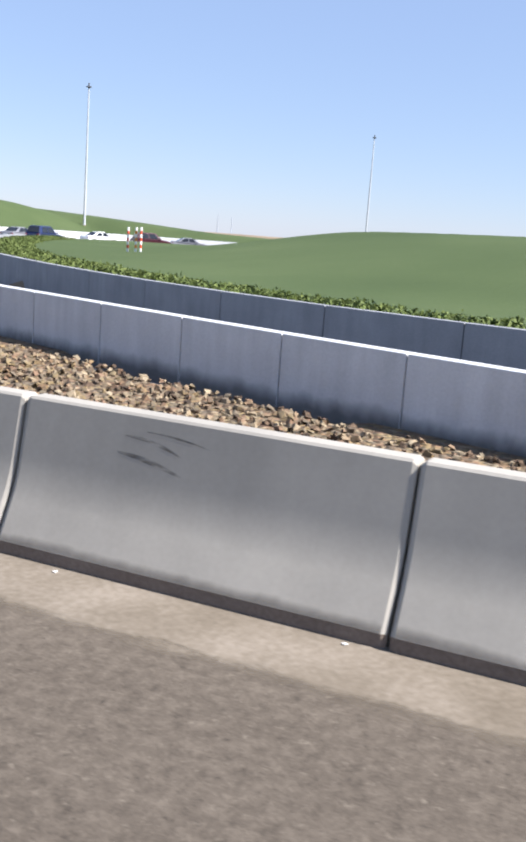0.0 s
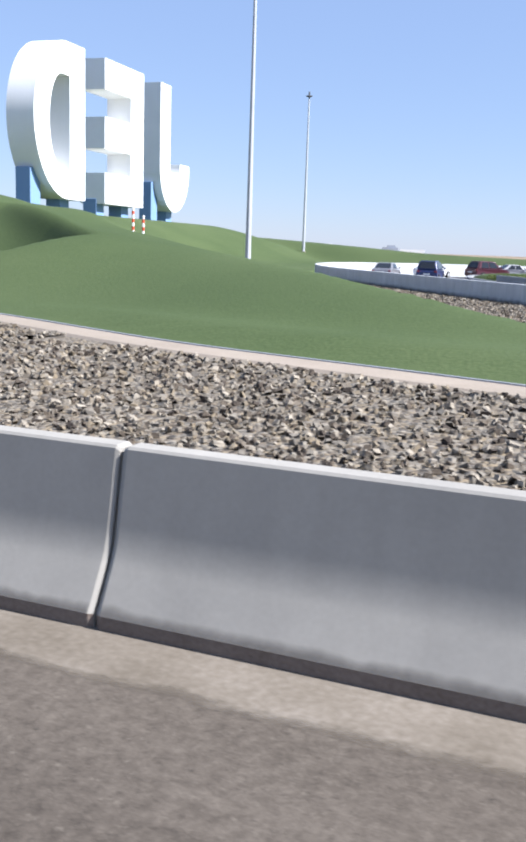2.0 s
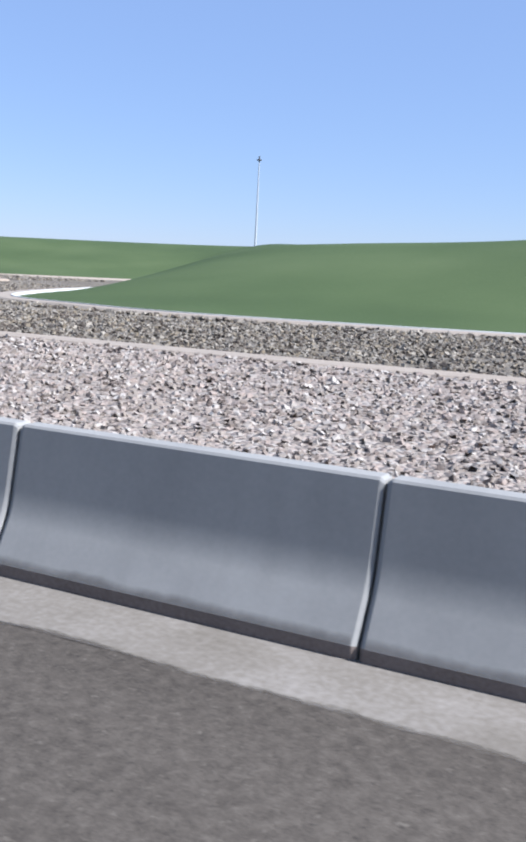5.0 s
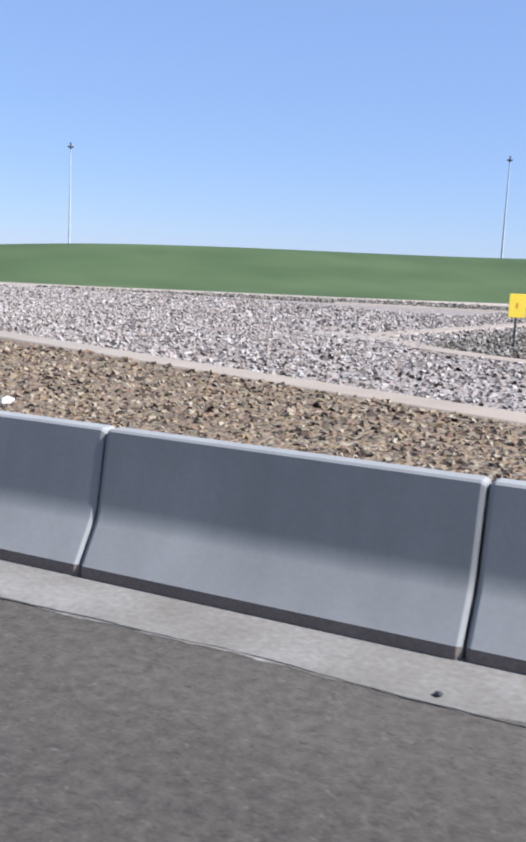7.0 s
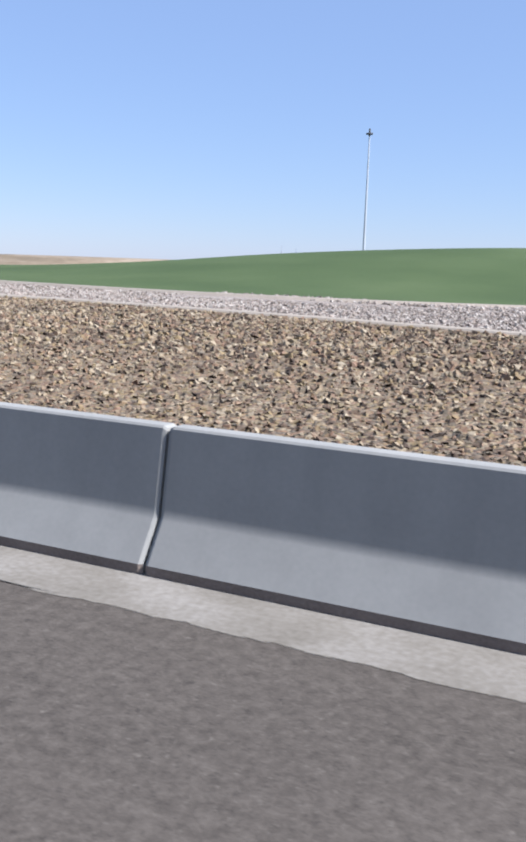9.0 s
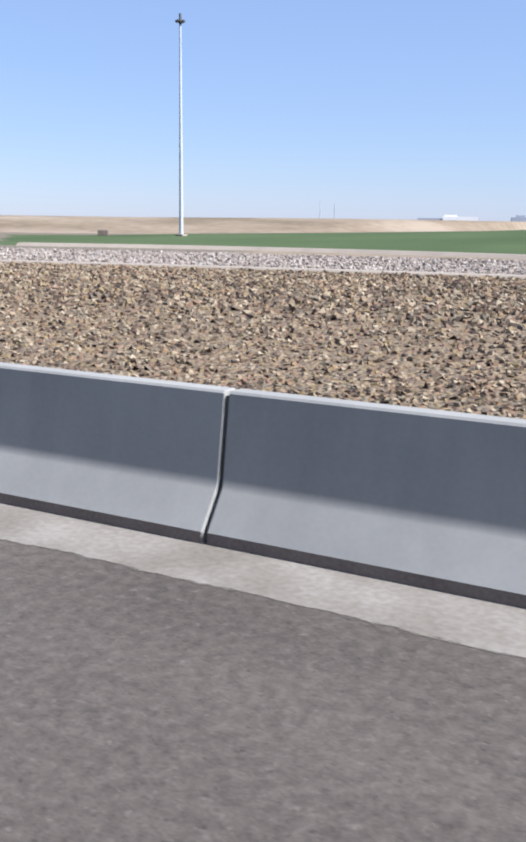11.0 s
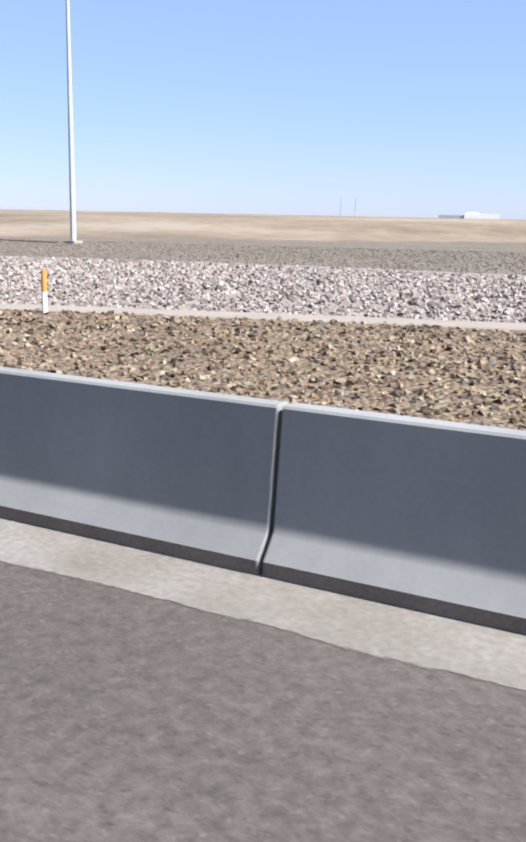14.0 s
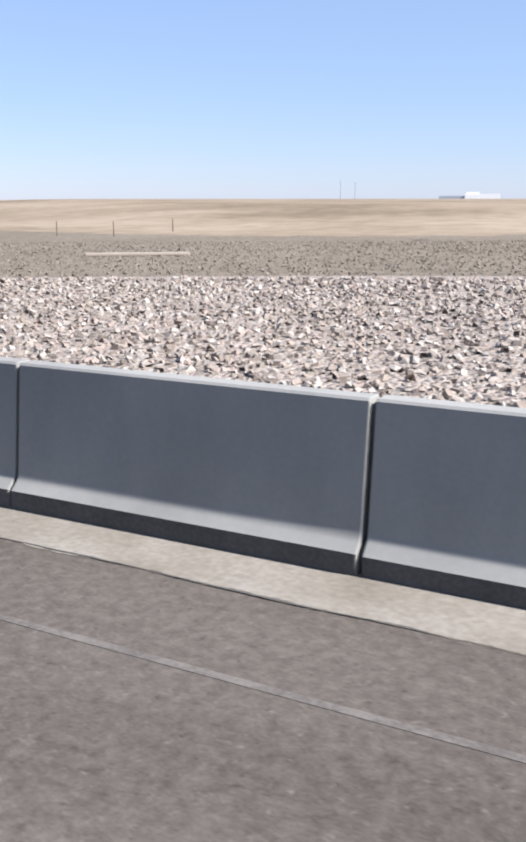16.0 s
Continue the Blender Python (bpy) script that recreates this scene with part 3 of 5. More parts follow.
def build_ground():
    xs = axis_steps((-4900, -900, 400), (-900, -480, 30), (-480, -300, 3), (-300, -76, 1.25), (-76, -54, 0.25), (-54, -26, 0.6), (-26, -20, 1.25), (-20, 60, 2.5), (60, 300, 30), (300, 2700, 400))
    ys = axis_steps((-2800, -200, 400), (-200, -20, 30), (-20, 2, 2), (2, 20, 0.6), (20, 33, 0.25), (33, 40, 0.6), (40, 140, 1.25), (140, 260, 6), (260, 600, 30), (600, 4990, 400))
    X, Y = np.meshgrid(xs, ys)
    Z = terrain(X, Y) - 0.03 - 0.05 * (Y < 1.0)
    nx, ny = len(xs), len(ys)
    verts = np.stack([X.ravel(), Y.ravel(), Z.ravel()], 1)
    i = (np.arange(ny - 1)[:, None] * nx + np.arange(nx - 1)[None]).ravel()
    faces = np.stack([i, i + 1, i + nx + 1, i + nx], 1)
    cx, cy = (X[:-1, :-1] + X[1:, 1:]) / 2, (Y[:-1, :-1] + Y[1:, 1:]) / 2
    s = SAND_EDGE(np.clip(cx, -480, -262))
    west = np.clip(-262 - cx, 0, 60)
    lawn = (cx < -26) & (cx > -296) & (cy > KERB_1(cx) + 1.1 * west) & (cy < np.where(cx < -255, 92 - 1.2 * west, 240))
    east = ((cx > -78) & (cy > 60) & (cy < 240) & (cx < 300)) | ((cx > -26) & (cx < 300) & inside(cx, cy, INNER))
    dusty = (cx < -245) & (cx > -480) & (cy < s) & (cy > 0) & ~lawn
    index = np.where(lawn | east, 1, np.where(dusty, 2, 0)).ravel()
    me = mesh_of("ground", verts.tolist(), faces.tolist(), (SAND, GRASS, DUSTY), index, smooth=True)
    tagged(new("ground", me), "sandy desert ground with smooth green lawn mounds", "ground", kind="structure")


def bed(name, x0, x1, low, high, material, label, rows=10, lift=0.0):
    """A gravel bed between two kerb lines."""
    xs = np.arange(x0, x1 - 0.5, -1.0)
    lo, hi = np.asarray([low(x) for x in xs]), np.asarray([high(x) for x in xs])
    hi = np.maximum(hi, lo + 0.02)
    t = np.linspace(0, 1, rows)
    X = np.repeat(xs[:, None], rows, 1)
    Y = lo[:, None] * (1 - t) + hi[:, None] * t
    Z = np.maximum(terrain(X, Y), 0.1) + lift
    i = (np.arange(len(xs) - 1)[:, None] * rows + np.arange(rows - 1)[None]).ravel()
    faces = np.stack([i + rows, i, i + 1, i + rows + 1], 1)
    me = mesh_of(name, np.stack([X.ravel(), Y.ravel(), Z.ravel()], 1).tolist(), faces[:, ::-1].tolist(), (material,), smooth=True)
    return tagged(new(name, me), label, "gravel", kind="structure")


def fixed(v):
    return lambda x: v


build_ground()
outer_x = [p for p in OUTER if p[1] < 58]
OUTER_Y = curve_of([p for p in outer_x[::3]])
NEAR_HI = lambda x: float(OUTER_Y(x)) if x > -26.2 else float(KERB_1(x))
SECOND_LO = lambda x: 0.6 if x > -47.5 else float(KERB_2(x))
bed("gravel_bed_tan_east", 24, -48, fixed(0.6), NEAR_HI, EAST_BED, "bed of tan and brown crushed rock", 8)
bed("gravel_bed_ramp", -26.2, -69.5, lambda x: float(DIAGONAL(x)), lambda x: float(OUTER_Y(max(x, -60))) + max(0, -60 - x) * 0.4, GREY_BED, "bed of grey-brown crushed rock beside the ramp", 10)
bed("gravel_bed_grey", -47.5, -148, SECOND_LO, lambda x: float(KERB_1(x)) if x > -144.5 else min(float(KERB_1(x)), 48 - 10 * (-144.5 - x)), GREY_BED, "bed of grey crushed rock below the lawn", 14)
bed("gravel_bed_white_east", -47.5, -147.4, fixed(0.6), lambda x: float(KERB_2(x)), WHITE_BED, "bed of whitish crushed rock", 8, 0.012)
bed("gravel_bed_white_far", -129.5, -352, lambda x: (2.0 if x > -147 else float(KERB_3(x))) if x > -308 else 0.6,
    lambda x: (float(KERB_2(x)) if x > -147.4 else float(WHITE_HI(x))) if x > -192 else float(PALE_END(x)), WHITE_BED, "bed of whitish crushed rock", 16, 0.008)
bed("gravel_bed_grey_west", -144.5, -192, lambda x: 48 if x > -147.4 else float(WHITE_HI(x)), lambda x: float(KERB_1(x)), GREY_BED, "bed of grey crushed rock below the lawn", 12)
bed("gravel_bed_tan_west", -129.5, -308, fixed(0.6), lambda x: float(KERB_3(x)), TAN_BED, "bed of tan crushed rock", 12, 0.015)


def ribbon(name, line, width, height, material, label, rise=0.0022, batter=3.2):
    """A flat kerb band along a plan line, with thickness."""
    verts, faces = [], []
    n = len(line)
    P = np.array(line)
    T = np.gradient(P, axis=0)
    T /= np.hypot(T[:, 0], T[:, 1])[:, None]
    for (x, y), (tx, ty) in zip(P, T):
        proud = height + rise * min(max(y - 4, 0), 40)     # older, prouder kerbs up the slope, with battered sides
        z = float(terrain(x, y)) + proud
        for s in (-0.5, 0.5):
            for w, dz in ((width + batter * (proud + 0.03), -proud - 0.03), (width, 0.0)):
                verts.append((x - ty * s * w, y + tx * s * w, z + dz))
    for i in range(n - 1):
        a, b = i * 4, i * 4 + 4
        faces += [(a + 1, b + 1, b + 3, a + 3), (a, b, b + 1, a + 1), (a + 3, b + 3, b + 2, a + 2)]
    faces += [(0, 1, 3, 2), (4 * n - 4, 4 * n - 2, 4 * n - 1, 4 * n - 3)]
    me = mesh_of(name, verts, faces, (material,))
    return tagged(new(name, me), label, "kerb", kind="structure")


def along(f, x0, x1, step=-1.0):
    return [(x, float(f(x))) for x in np.arange(x0, x1 + step * 0.01, step)]


# nose of the lawn wedge: one kerb running out along the diagonal and back
NOSE = smooth_line([(-69.5, 56), (-67.5, 50), (-64.3, 45), (-55, 34.6), (-42.7, 20.6), (-35.2, 12.5), (-31.1, 8.5), (-28.4, 6.0), (-26.6, 4.7), (-26.3, 4.0), (-27.2, 3.9)] + [(x, float(KERB_1(x))) for x in (-28.8, -33.5, -40.4, -45, -48, -51.4, -54, -56)], 0.6)
tip = min(range(len(NOSE)), key=lambda k: -NOSE[k][0])
ribbon("kerb_diagonal", NOSE[:tip + 1], 0.8, 0.03, KERB, "pale raised concrete kerb between grass wedge and ramp gravel")
ribbon("kerb_nose", NOSE[tip:], 0.8, 0.03, KERB, "pale concrete kerb round the grass wedge")
ribbon("kerb_lawn", along(KERB_1, -56, -140), 0.8, 0.03, KERB, "pale concrete kerb at the foot of the lawn")
ribbon("kerb_lawn_west", along(KERB_1, -140, -260), 0.9, 0.07, KERB, "pale concrete kerb at the foot of the lawn")
edge = np.array(along(KERB_1, -28.6, -138, -0.8))
turn = np.gradient(edge, axis=0)
turn /= np.hypot(turn[:, 0], turn[:, 1])[:, None]
INSET = (edge + 0.48 * np.stack([turn[:, 1], -turn[:, 0]], 1)).tolist()
ribbon("lawn_edging", INSET[:56], 0.07, 0.045, EDGING, "grey plastic pipe edging of the lawn", 0.0006, 0.5)
ribbon("lawn_edging_west", INSET[55:], 0.09, 0.08, EDGING_PALE, "pale pipe edging of the lawn, sunlight put into its colour", 0.0012, 0.5)
# dark strip laid in for the shaded gap between diagonal kerb and grass
rim_line = np.array([p for p in NOSE[:tip] if p[1] < 40 and p[0] < -28.6])
turn = np.gradient(rim_line, axis=0)
turn /= np.hypot(turn[:, 0], turn[:, 1])[:, None]
ribbon("kerb_shade", (rim_line + 0.58 * np.stack([turn[:, 1], -turn[:, 0]], 1)).tolist(), 0.08, 0.05, SHADE_STRIP, "dark strip for the shaded gap along the diagonal kerb", 0.0, 0.4)
TONGUE = smooth_line([(-146.4, 18.9), (-147.5, 20.6), (-147.7, 22.6), (-147.0, 28), (-145.9, 36), (-144.9, 43), (-144.9, 46.5), (-146.2, 49), (-149, 50.4), (-154, 50.2), (-160, 49)], 0.8)
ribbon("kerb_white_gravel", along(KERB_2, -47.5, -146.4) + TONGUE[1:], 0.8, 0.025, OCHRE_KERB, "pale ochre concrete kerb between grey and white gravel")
ribbon("kerb_island_tip", [(-147.2, 19.3), (-148.2, 19.7), (-149.4, 20.3)], 1.5, 0.03, KERB, "pale concrete apron at the tip of the grey gravel")
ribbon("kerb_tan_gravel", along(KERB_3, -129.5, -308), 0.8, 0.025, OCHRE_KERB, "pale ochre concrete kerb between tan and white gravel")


# ---- road ----
def slab(name, x0, x1, y0, y1, z, material, label, category):
    bm = bmesh.new()
    box(bm, (x0 + x1) / 2, (y0 + y1) / 2, z - 0.06, abs(x1 - x0), abs(y1 - y0), 0.12)
    me = bpy.data.meshes.new(name)
    bm.to_mesh(me)
    bm.free()
    me.materials.append(material)
    return tagged(new(name, me), label, category, kind="structure")


slab("road", -520, 120, -15, 0.3, 0.0, ASPHALT, "worn grey-brown asphalt carriageway", "road")
def gutter():
    xs = np.arange(60, -421, -2.0)
    verts = [(x, y, 0.004) for x in xs for y in (-0.9, 0.6)]
    faces = [(2 * i, 2 * i + 1, 2 * i + 3, 2 * i + 2) for i in range(len(xs) - 1)]
    tagged(new("gutter", mesh_of("gutter", verts, faces, (GUTTER,))), "pale dusty concrete gutter strip with a ragged edge", "gutter", kind="structure")


gutter()


def road_joint():
    """The ragged dark crack between asphalt and gutter."""
    rng = np.random.default_rng(8)
    xs = np.arange(-50, -360, -0.06)
    sway = np.convolve(rng.normal(0, 1, len(xs) + 8), np.ones(9) / 9, "valid")
    mid = np.interp(-xs, *zip(*((-x, y - 0.005) for x, y in GUTTER_EDGE))) + 0.02 * np.sin(xs * 1.3) * np.sin(xs * 0.37) + 0.02 * sway
    open_up = np.convolve(rng.normal(0, 1, len(xs) + 24), np.ones(25) / 5, "valid")
    wide = np.clip(0.004 * (open_up - 0.35), 0.0, 0.011)
    verts, faces = [], []
    for x, c, w in zip(xs, mid, wide):
        verts += [(x, c - w, 0.008), (x, c + w, 0.008)]
    for i in range(len(xs) - 1):
        if wide[i] + wide[i + 1] > 0.0008:
            faces.append((2 * i, 2 * i + 1, 2 * i + 3, 2 * i + 2))
    tagged(new("road_joint", mesh_of("road_joint", verts, faces, (TARRED,))), "dark ragged joint between asphalt and gutter", "joint", kind="structure")


road_joint()
slab("lane_line", -420, -306, -1.322, -1.27, 0.003, LINE, "faded white edge line", "road marking")

# the loop ramp
m = 150


def resample(line, n):
    P = np.array(line)
    d = np.concatenate([[0], np.cumsum(np.hypot(*np.diff(P, axis=0).T))])
    s = np.linspace(0, d[-1], n)
    return np.stack([np.interp(s, d, P[:, 0]), np.interp(s, d, P[:, 1])], 1)


A, B = resample(OUTER, m), resample(INNER, m)
verts, faces = [], []
for a, b in zip(A, B):
    for t in np.linspace(0, 1, 5):
        verts.append((*(a * (1 - t) + b * t), RAMP_Z))
for i in range(m - 1):
    for j in range(4):
        k = i * 5 + j
        faces.append((k, k + 1, k + 6, k + 5))
tagged(new("ramp_road", mesh_of("ramp_road", verts, faces, (RAMP,))), "dark asphalt of a curving loop ramp", "road", kind="structure")


def wall_along(name, line, panel, thick, low, high, label, material, shift=0.0, low_top=None):
    P = resample(line, 600)
    d = np.concatenate([[0], np.cumsum(np.hypot(*np.diff(P, axis=0).T))])
    n = int(d[-1] / panel)
    step = d[-1] / n
    root = tagged(new(name), label, "wall", kind="structure")
    bm = boxed(step / 2, 0, (low + high) / 2, step - 0.014, thick, high - low, 0.008)
    me = bpy.data.meshes.new("panel")
    bm.to_mesh(me)
    bm.free()
    me.materials.append(material)
    lower = me
    stain = mesh_of("stain", [(x, thick / 2 + 0.004, z) for x in (0.01, step - 0.01) for z in (0.2, 0.85)], [(0, 1, 3, 2)], (WALL_STAIN,))
    if low_top:
        bm = boxed(step / 2, 0, (low + low_top) / 2, step - 0.014, thick, low_top - low, 0.008)
        lower = bpy.data.meshes.new("panel")
        bm.to_mesh(lower)
        bm.free()
        lower.materials.append(material)
    for i in range(n):
        s = max(0.0, i * step - shift)
        x, y = np.interp(s, d, P[:, 0]), np.interp(s, d, P[:, 1])
        x2, y2 = np.interp(s + step, d, P[:, 0]), np.interp(s + step, d, P[:, 1])
        ob = new("panel", me if y < 58 else lower)
        ob.parent = root
        ob.matrix_world = pose(x, y, 0, 0, 0, math.degrees(math.atan2(y2 - y, x2 - x)))
        if not low_top and y < 58:
            film = new("stain", stain)
            film.parent = ob
            tagged(film, label="dark stain along the foot")


# ---- near concrete barrier ----
TOP, SET = 0.935, 0.27
HOLES = {5, 33, 55, 62, 83, 105, 127}
SEG = 2.5
BREAK = curve_of([(-330, 0.195), (-314, 0.205), (-300, 0.215), (-282, 0.24), (-262, 0.28), (-250, 0.31), (-230, 0.34), (-200, 0.36), (-130, 0.385), (-60, 0.4), (0, 0.42), (20, 0.42)])


def foot_depth(zb):
    return min(0.19, 0.07 + 1.2 * (zb - 0.195)) - 0.25 * max(0.0, zb - 0.34)


def crown_of(zb):
    """Set-back and height of the top edge: the last castings are slimmer and a little taller."""
    back = SET if zb >= 0.29 else foot_depth(zb) + 0.08
    return back, TOP + (SET - back) * 0.235


FOOT = curve_of([(-380, 0.13), (-330, 0.13), (-322, 0.127), (-314, 0.105), (-300, 0.09), (-280, 0.085), (20, 0.085)])


def barrier_outline(zb, zf, recess=None):
    yb = foot_depth(zb)
    back, top = crown_of(zb)
    high = Vector((back, top)) - Vector((yb, zb))
    lip = 0.02 if recess is None else recess
    step = (yb * lip / (zb - zf), zf + lip)
    front = [(0.0, 0.0), (0.0, zf), step]
    if recess is not None:
        front = [(0.42, 0.0), (0.42, zf + lip - 0.004), step]
    r = 0.035 + 1.6 * max(0.0, zb - 0.36)           # older castings have a wider curve
    p1 = Vector((yb, zb))
    p0 = p1 - (p1 - Vector((0, zf))).normalized() * min(r, 0.16)
    p2 = p1 + high.normalized() * r * 1.25
    arc = [(1 - t)**2 * p0 + 2 * t * (1 - t) * p1 + t * t * p2 for t in [k / 13 for k in range(14)]]
    rest = p2 + high.normalized() * 0.008
    front += [(v.x, v.y) for v in arc] + [(rest.x, rest.y), (back, top - 0.015), (back + 0.015, top)]
    width = 2 * back + 0.15
    return front + [(width - a, b) for a, b in reversed(front if recess is None else [(0.0, 0.0), (0.0, zf)] + front[2:])]


def barrier_mesh(zb, zf, hole):
    full = barrier_outline(zb, zf)
    cy = crown_of(zb)[0] + 0.075
    late = zb < 0.35                               # newer castings have sharp ends and an open joint
    bevel, L = (0.008, SEG - 0.032) if late else (0.026, SEG - 0.022)
    inset = [(cy + (a - cy) * (0.985 if late else 0.95), b * (0.994 if late else 0.982)) for a, b in full]
    stations = [(0, inset), (bevel, full)]
    if hole:
        worn = ((0.96, 0.004), (0.99, 0.024), (1.05, 0.031), (1.18, 0.026), (1.3, 0.034), (1.42, 0.03), (1.49, 0.022), (1.51, 0.004))
        stations += [(0.95, full)] + [(x, barrier_outline(zb, zf, lip)) for x, lip in worn] + [(1.52, full)]
    stations += [(L - bevel, full), (L, inset)]
    n = len(full)
    verts = [(-x, a, b) for x, o in stations for a, b in o]
    faces, foot = [], []
    for s in range(len(stations) - 1):
        for k in range(n - 1):
            (foot if k == 0 else faces).append((s * n + k, s * n + k + 1, (s + 1) * n + k + 1, (s + 1) * n + k))
    faces += [tuple(range(n)), tuple(range((len(stations) - 1) * n + n - 1, (len(stations) - 1) * n - 1, -1))]
    out = []
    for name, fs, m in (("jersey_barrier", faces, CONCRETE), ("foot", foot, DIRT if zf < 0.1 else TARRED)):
        me = mesh_of(name, verts, fs, (m,))
        bm = bmesh.new()
        bm.from_mesh(me)
        bmesh.ops.delete(bm, geom=[v for v in bm.verts if not v.link_faces], context="VERTS")
        if name == "jersey_barrier":
            bmesh.ops.recalc_face_normals(bm, faces=bm.faces)
        bm.to_mesh(me)
        bm.free()
        me.shade_smooth()
        me.set_sharp_from_angle(angle=radians(7))
        out.append(me)
    return out


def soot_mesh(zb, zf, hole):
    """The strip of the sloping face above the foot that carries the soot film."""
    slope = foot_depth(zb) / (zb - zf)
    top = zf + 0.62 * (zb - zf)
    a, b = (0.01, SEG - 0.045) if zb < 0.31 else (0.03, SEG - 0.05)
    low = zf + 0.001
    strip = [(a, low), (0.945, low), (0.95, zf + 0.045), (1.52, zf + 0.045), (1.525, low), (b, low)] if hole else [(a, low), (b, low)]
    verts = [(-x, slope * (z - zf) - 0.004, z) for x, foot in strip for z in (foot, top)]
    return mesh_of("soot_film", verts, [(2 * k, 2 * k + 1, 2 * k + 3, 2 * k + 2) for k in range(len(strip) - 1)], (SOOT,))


MESHES = {}
FILMS = {}
SEGMENTS = {}
for i in range(-8, 150):
    x = -i * SEG
    key = (round(float(BREAK(x)) / 0.02) * 0.02, round(float(FOOT(x)), 2), i in HOLES)
    if key not in MESHES:
        MESHES[key] = barrier_mesh(*key)
    ob = new("jersey_barrier", MESHES[key][0])
    ob.matrix_world = pose(x - 0.01, random.uniform(-0.006, 0.006), 0.0, 0, 0, random.uniform(-0.12, 0.12))
    label = "grey precast concrete road barrier segment, sooty along its foot"
    if i in HOLES:
        label = "grey concrete road barrier segment with a drain slot at its foot"
    tagged(ob, label, "road barrier", "barrier segments along the road")
    SEGMENTS[i] = ob
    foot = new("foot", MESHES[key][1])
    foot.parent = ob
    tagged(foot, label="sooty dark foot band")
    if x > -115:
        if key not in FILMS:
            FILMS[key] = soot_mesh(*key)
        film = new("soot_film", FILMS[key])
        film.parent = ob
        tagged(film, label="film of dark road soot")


def face_of(i):
    """How far the face of a segment lies back at each height."""
    x = -i * SEG
    front = barrier_outline(round(float(BREAK(x)) / 0.02) * 0.02, round(float(FOOT(x)), 2))[1:19]
    return lambda z: float(np.interp(z, [p[1] for p in front], [p[0] for p in front]))


def scuff(i, points, width, material=RUBBER):
    """A dark tyre rub on the face of a segment: (distance from its first end, height) pairs."""
    back = face_of(i)
    verts, faces = [], []
    n = len(points)
    for k, (x, z) in enumerate(points):
        w = width * (0.25 + 0.75 * math.sin(math.pi * (k + 0.5) / n))
        for zz in (z - 0.5 * w, z + 0.5 * w):
            verts.append((-x, back(zz) - 0.0015, zz))
    for k in range(n - 1):
        faces.append((2 * k, 2 * k + 1, 2 * k + 3, 2 * k + 2))
    mark = new("tyre_scuff", mesh_of("tyre_scuff", verts, faces, (material,)))
    mark.parent = SEGMENTS[i]
    tagged(mark, label="dark tyre rub mark")


def damp_stain(i, x0, x1, heights, seed):
    """A wet patch with a scalloped upper edge, spreading from the foot up the face."""
    rng = np.random.default_rng(seed)
    back, zf = face_of(i), float(FOOT(-i * SEG))
    xs = np.linspace(x0, x1, 60)
    tops = np.interp(xs, np.linspace(x0, x1, len(heights)), heights) + 0.012 * np.abs(np.sin(xs * 17 + seed)) + np.convolve(rng.normal(0, 0.012, 64), np.ones(5) / 5, "valid")
    verts, faces = [], []
    for x, top in zip(xs, tops):
        low = zf + (0.045 if 0.94 < x < 1.53 and i in HOLES else 0.002)
        for z in np.linspace(low, max(top, low + 0.004), 6):
            verts.append((-x, back(z) - 0.003, z))
    for k in range(len(xs) - 1):
        for r in range(5):
            a = 6 * k + r
            faces.append((a, a + 1, a + 7, a + 6))
    mark = new("damp_stain", mesh_of("damp_stain", verts, faces, (DAMP,)))
    mark.parent = SEGMENTS[i]
    tagged(mark, label="dark damp stain")


def arc_points(x0, z0, x1, z1, sag, n=14):
    return [(x0 + (x1 - x0) * t, z0 + (z1 - z0) * t + sag * 4 * t * (1 - t)) for t in np.linspace(0, 1, n)]


scuff(-1, arc_points(1.78, 0.70, 1.34, 0.62, 0.015), 0.03)
scuff(-1, arc_points(1.74, 0.80, 1.36, 0.73, 0.02), 0.022)
scuff(-1, arc_points(1.6, 0.84, 1.18, 0.8, 0.01), 0.012)
scuff(0, arc_points(2.2, 0.74, 0.9, 0.56, 0.02), 0.02, FAINT)
scuff(0, arc_points(1.8, 0.7, 0.7, 0.58, 0.01), 0.03, FAINT)
scuff(7, arc_points(2.3, 0.55, 0.35, 0.6, 0.09, 24), 0.03, FAINT)
scuff(7, arc_points(1.1, 0.68, 0.8, 0.64, 0.0), 0.012, FAINT)
scuff(12, arc_points(2.2, 0.73, 1.25, 0.57, 0.0), 0.03)
scuff(12, arc_points(1.6, 0.63, 0.65, 0.46, 0.0), 0.05)
scuff(12, arc_points(1.9, 0.64, 1.1, 0.52, -0.01), 0.05, FAINT)
scuff(12, arc_points(0.6, 0.6, 0.5, 0.51, 0.01), 0.02)
scuff(12, arc_points(0.34, 0.49, 0.14, 0.46, 0.0), 0.07, FAINT)
scuff(5, arc_points(2.1, 0.235, 1.54, 0.115, 0.0), 0.022)
scuff(5, arc_points(1.84, 0.335, 1.1, 0.25, 0.012), 0.024)
scuff(5, arc_points(2.46, 0.47, 1.84, 0.335, 0.008), 0.018, FAINT)
scuff(5, arc_points(2.05, 0.61, 1.76, 0.585, 0.01), 0.016)
scuff(5, arc_points(1.9, 0.52, 1.7, 0.51, 0.0), 0.012)
scuff(6, arc_points(1.15, 0.62, 0.02, 0.48, 0.01), 0.022, FAINT)
damp_stain(33, 1.35, 2.44, (0.1, 0.2, 0.22, 0.17, 0.24, 0.27, 0.3), 3)
